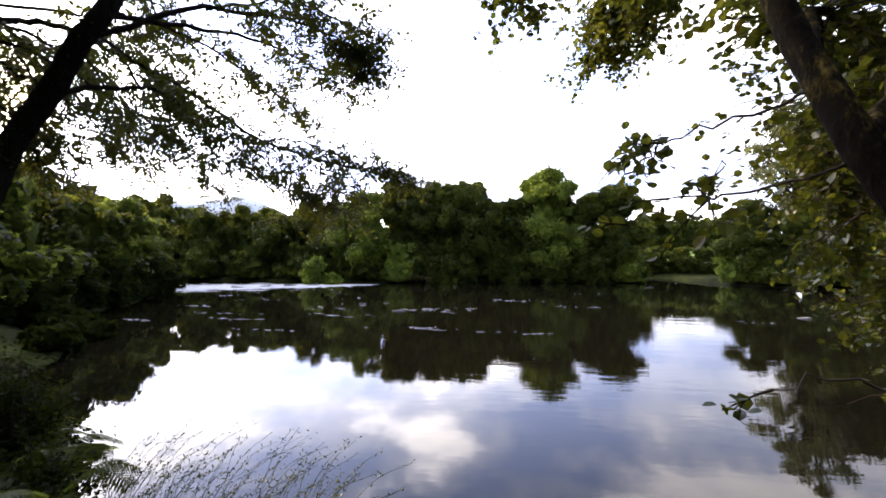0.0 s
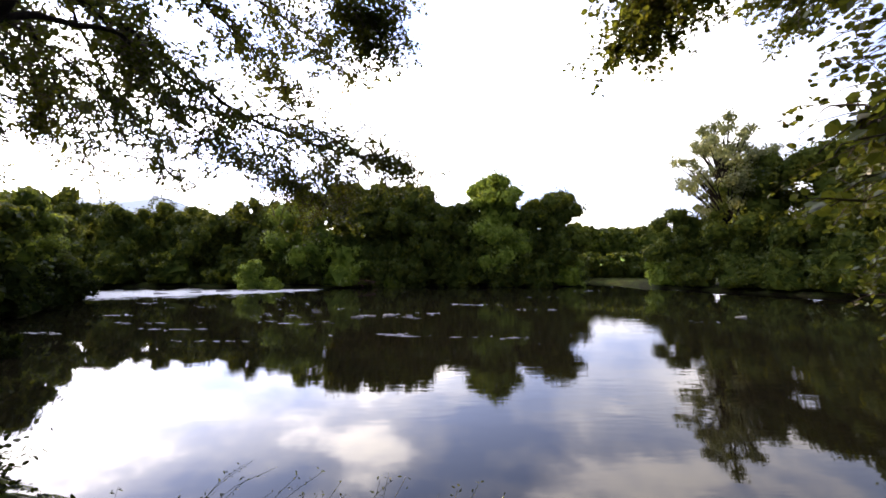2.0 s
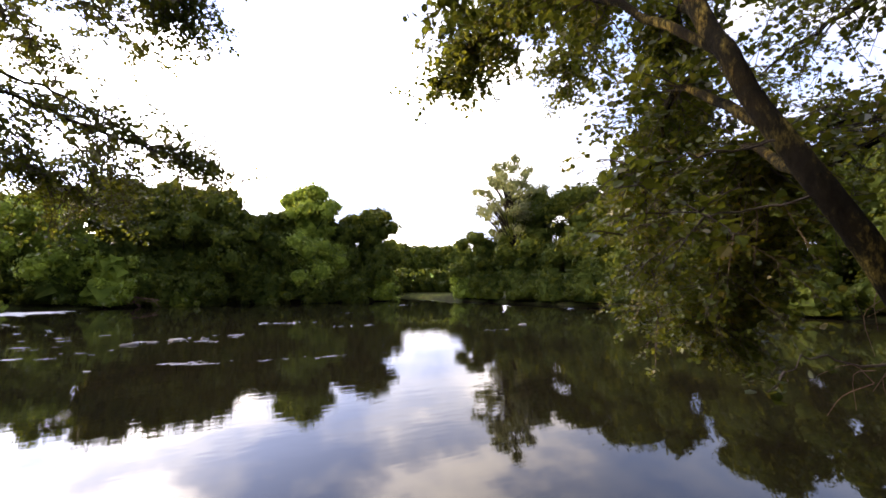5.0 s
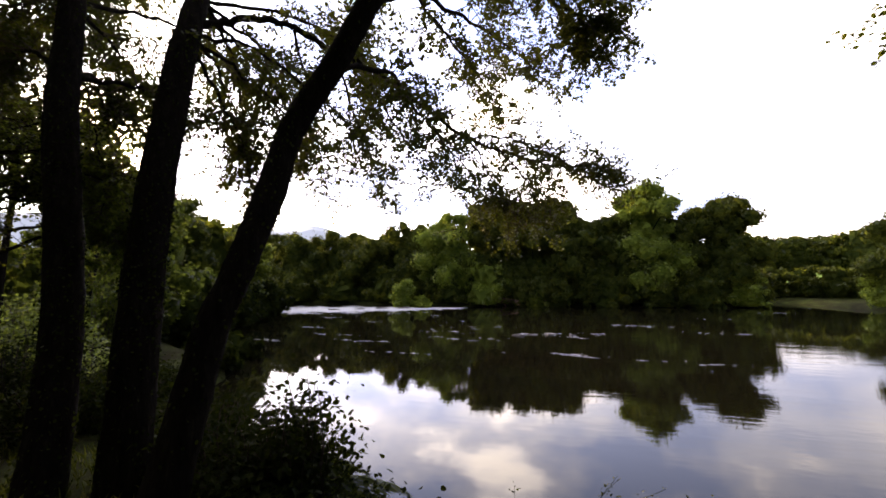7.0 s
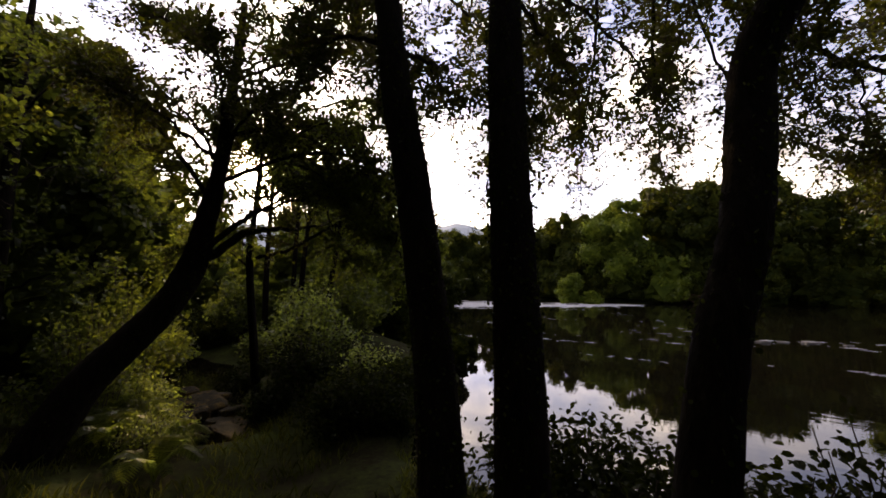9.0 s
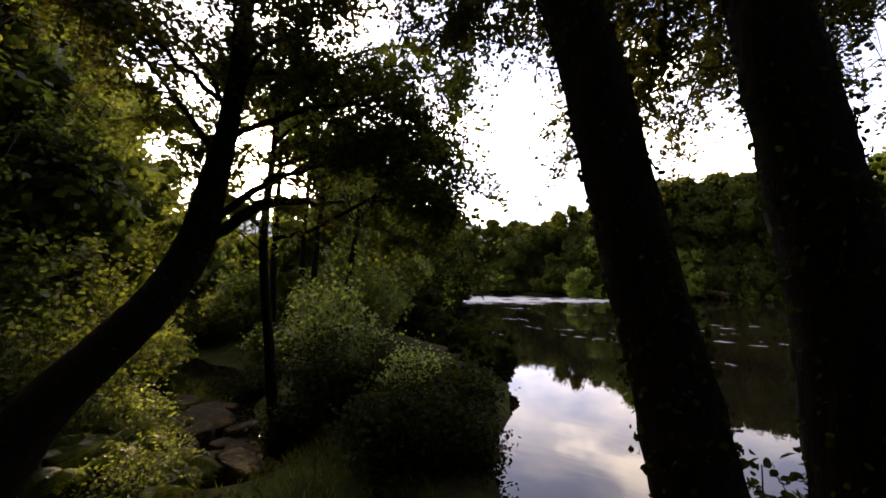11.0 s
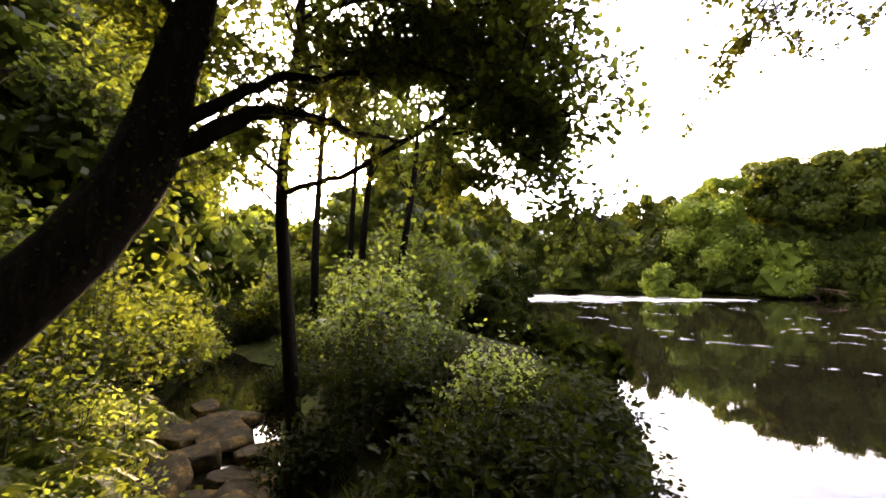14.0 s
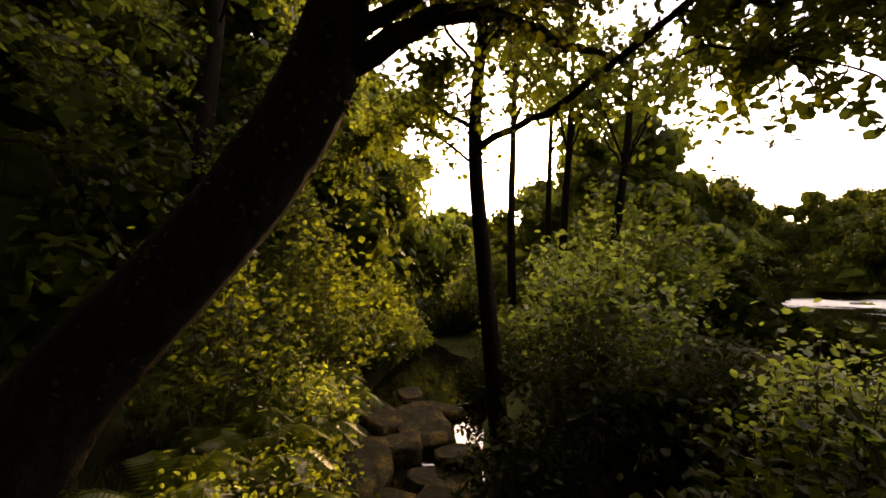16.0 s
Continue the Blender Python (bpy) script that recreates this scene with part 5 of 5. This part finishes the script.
def flecks(soup, x, y, length, width, count, rng, turn=0.0, size=1.0):
    """Short broken crests strewn along a streak of the current."""
    a = radians(turn)
    for _ in range(count):
        u, v = rng.normal(0, 0.3) * length, rng.normal(0, 0.35) * width
        ln, w = rng.uniform(0.1, 0.35) * size * rng.choice([0.6, 1.0, 2.6]), rng.uniform(0.006, 0.024) * size
        n = 6
        t = np.linspace(0, 1, n)
        px, py = u + (t - 0.5) * ln, v + 0.03 * size * np.sin(t * 5 + rng.uniform(0, 6))
        ww = w * np.sin(math.pi * np.clip(t, 0.06, 0.94))
        rows = [np.stack([x + px * math.cos(a) - (py + o * ww) * math.sin(a), y + px * math.sin(a) + (py + o * ww) * math.cos(a), np.full(n, 0.002) + (0 if o else 0.5 * ww)], -1) for o in (-1, 0, 1)]
        k = np.arange(n - 1)
        soup.put(np.concatenate(rows), np.concatenate([np.stack([k, k + 1, k + 1 + n, k + n], -1), np.stack([k + n, k + 1 + n, k + 1 + 2 * n, k + 2 * n], -1)]))


rng = np.random.default_rng(9)
foam = Soup()
for x, y, ln, w in [(-3.2, 19.2, 3.4, 0.4), (-1.0, 20.2, 2.6, 0.3), (-2.2, 14.5, 3.0, 0.15), (1.5, 14.0, 2.6, 0.15), (4.5, 22, 2.4, 0.2), (-8.5, 24, 3, 0.5), (-10.5, 28, 3.5, 0.6), (-11.3, 17, 2.4, 0.15), (-9.6, 15.6, 2.0, 0.1), (7.0, 30.5, 2.4, 0.3),
                    (14, 38, 3, 0.4), (19.5, 46, 3.5, 0.5), (10.5, 17.5, 1.8, 0.15), (-14, 19.5, 2.0, 0.2), (-13, 14.8, 1.6, 0.1), (-16, 25, 3, 0.4), (-17.5, 28, 3.5, 0.5), (-14, 31, 3, 0.6), (-5.5, 17.2, 2.6, 0.2), (-7.4, 19.4, 2.4, 0.3), (-6.0, 22.0, 3.0, 0.4),
                    (-12.4, 23.0, 2.6, 0.4), (1.5, 24.5, 2.6, 0.3), (-7.0, 13.4, 2.6, 0.1)]:
    flecks(foam, x, y, ln, w * 3.2, int(rng.integers(6, 15)), rng, rng.uniform(-6, 6), rng.uniform(0.5, 1.0))
# the weir: a long band of white water
for k in range(26):
    f = k / 25
    flecks(foam, -25.5 + 13.5 * f, 30.8 + 6.8 * f, 1.6, 7.0 - 5.4 * f, 62, rng, 26 + rng.uniform(-8, 8), 2.4)
flecks(foam, -13.6, 37.0, 2.6, 0.5, 40, rng, 8, 2.0)
tagged(part("broken_water", foam, M_FOAM), "white broken water along the weir and in thin streaks", "foam", kind="stuff")
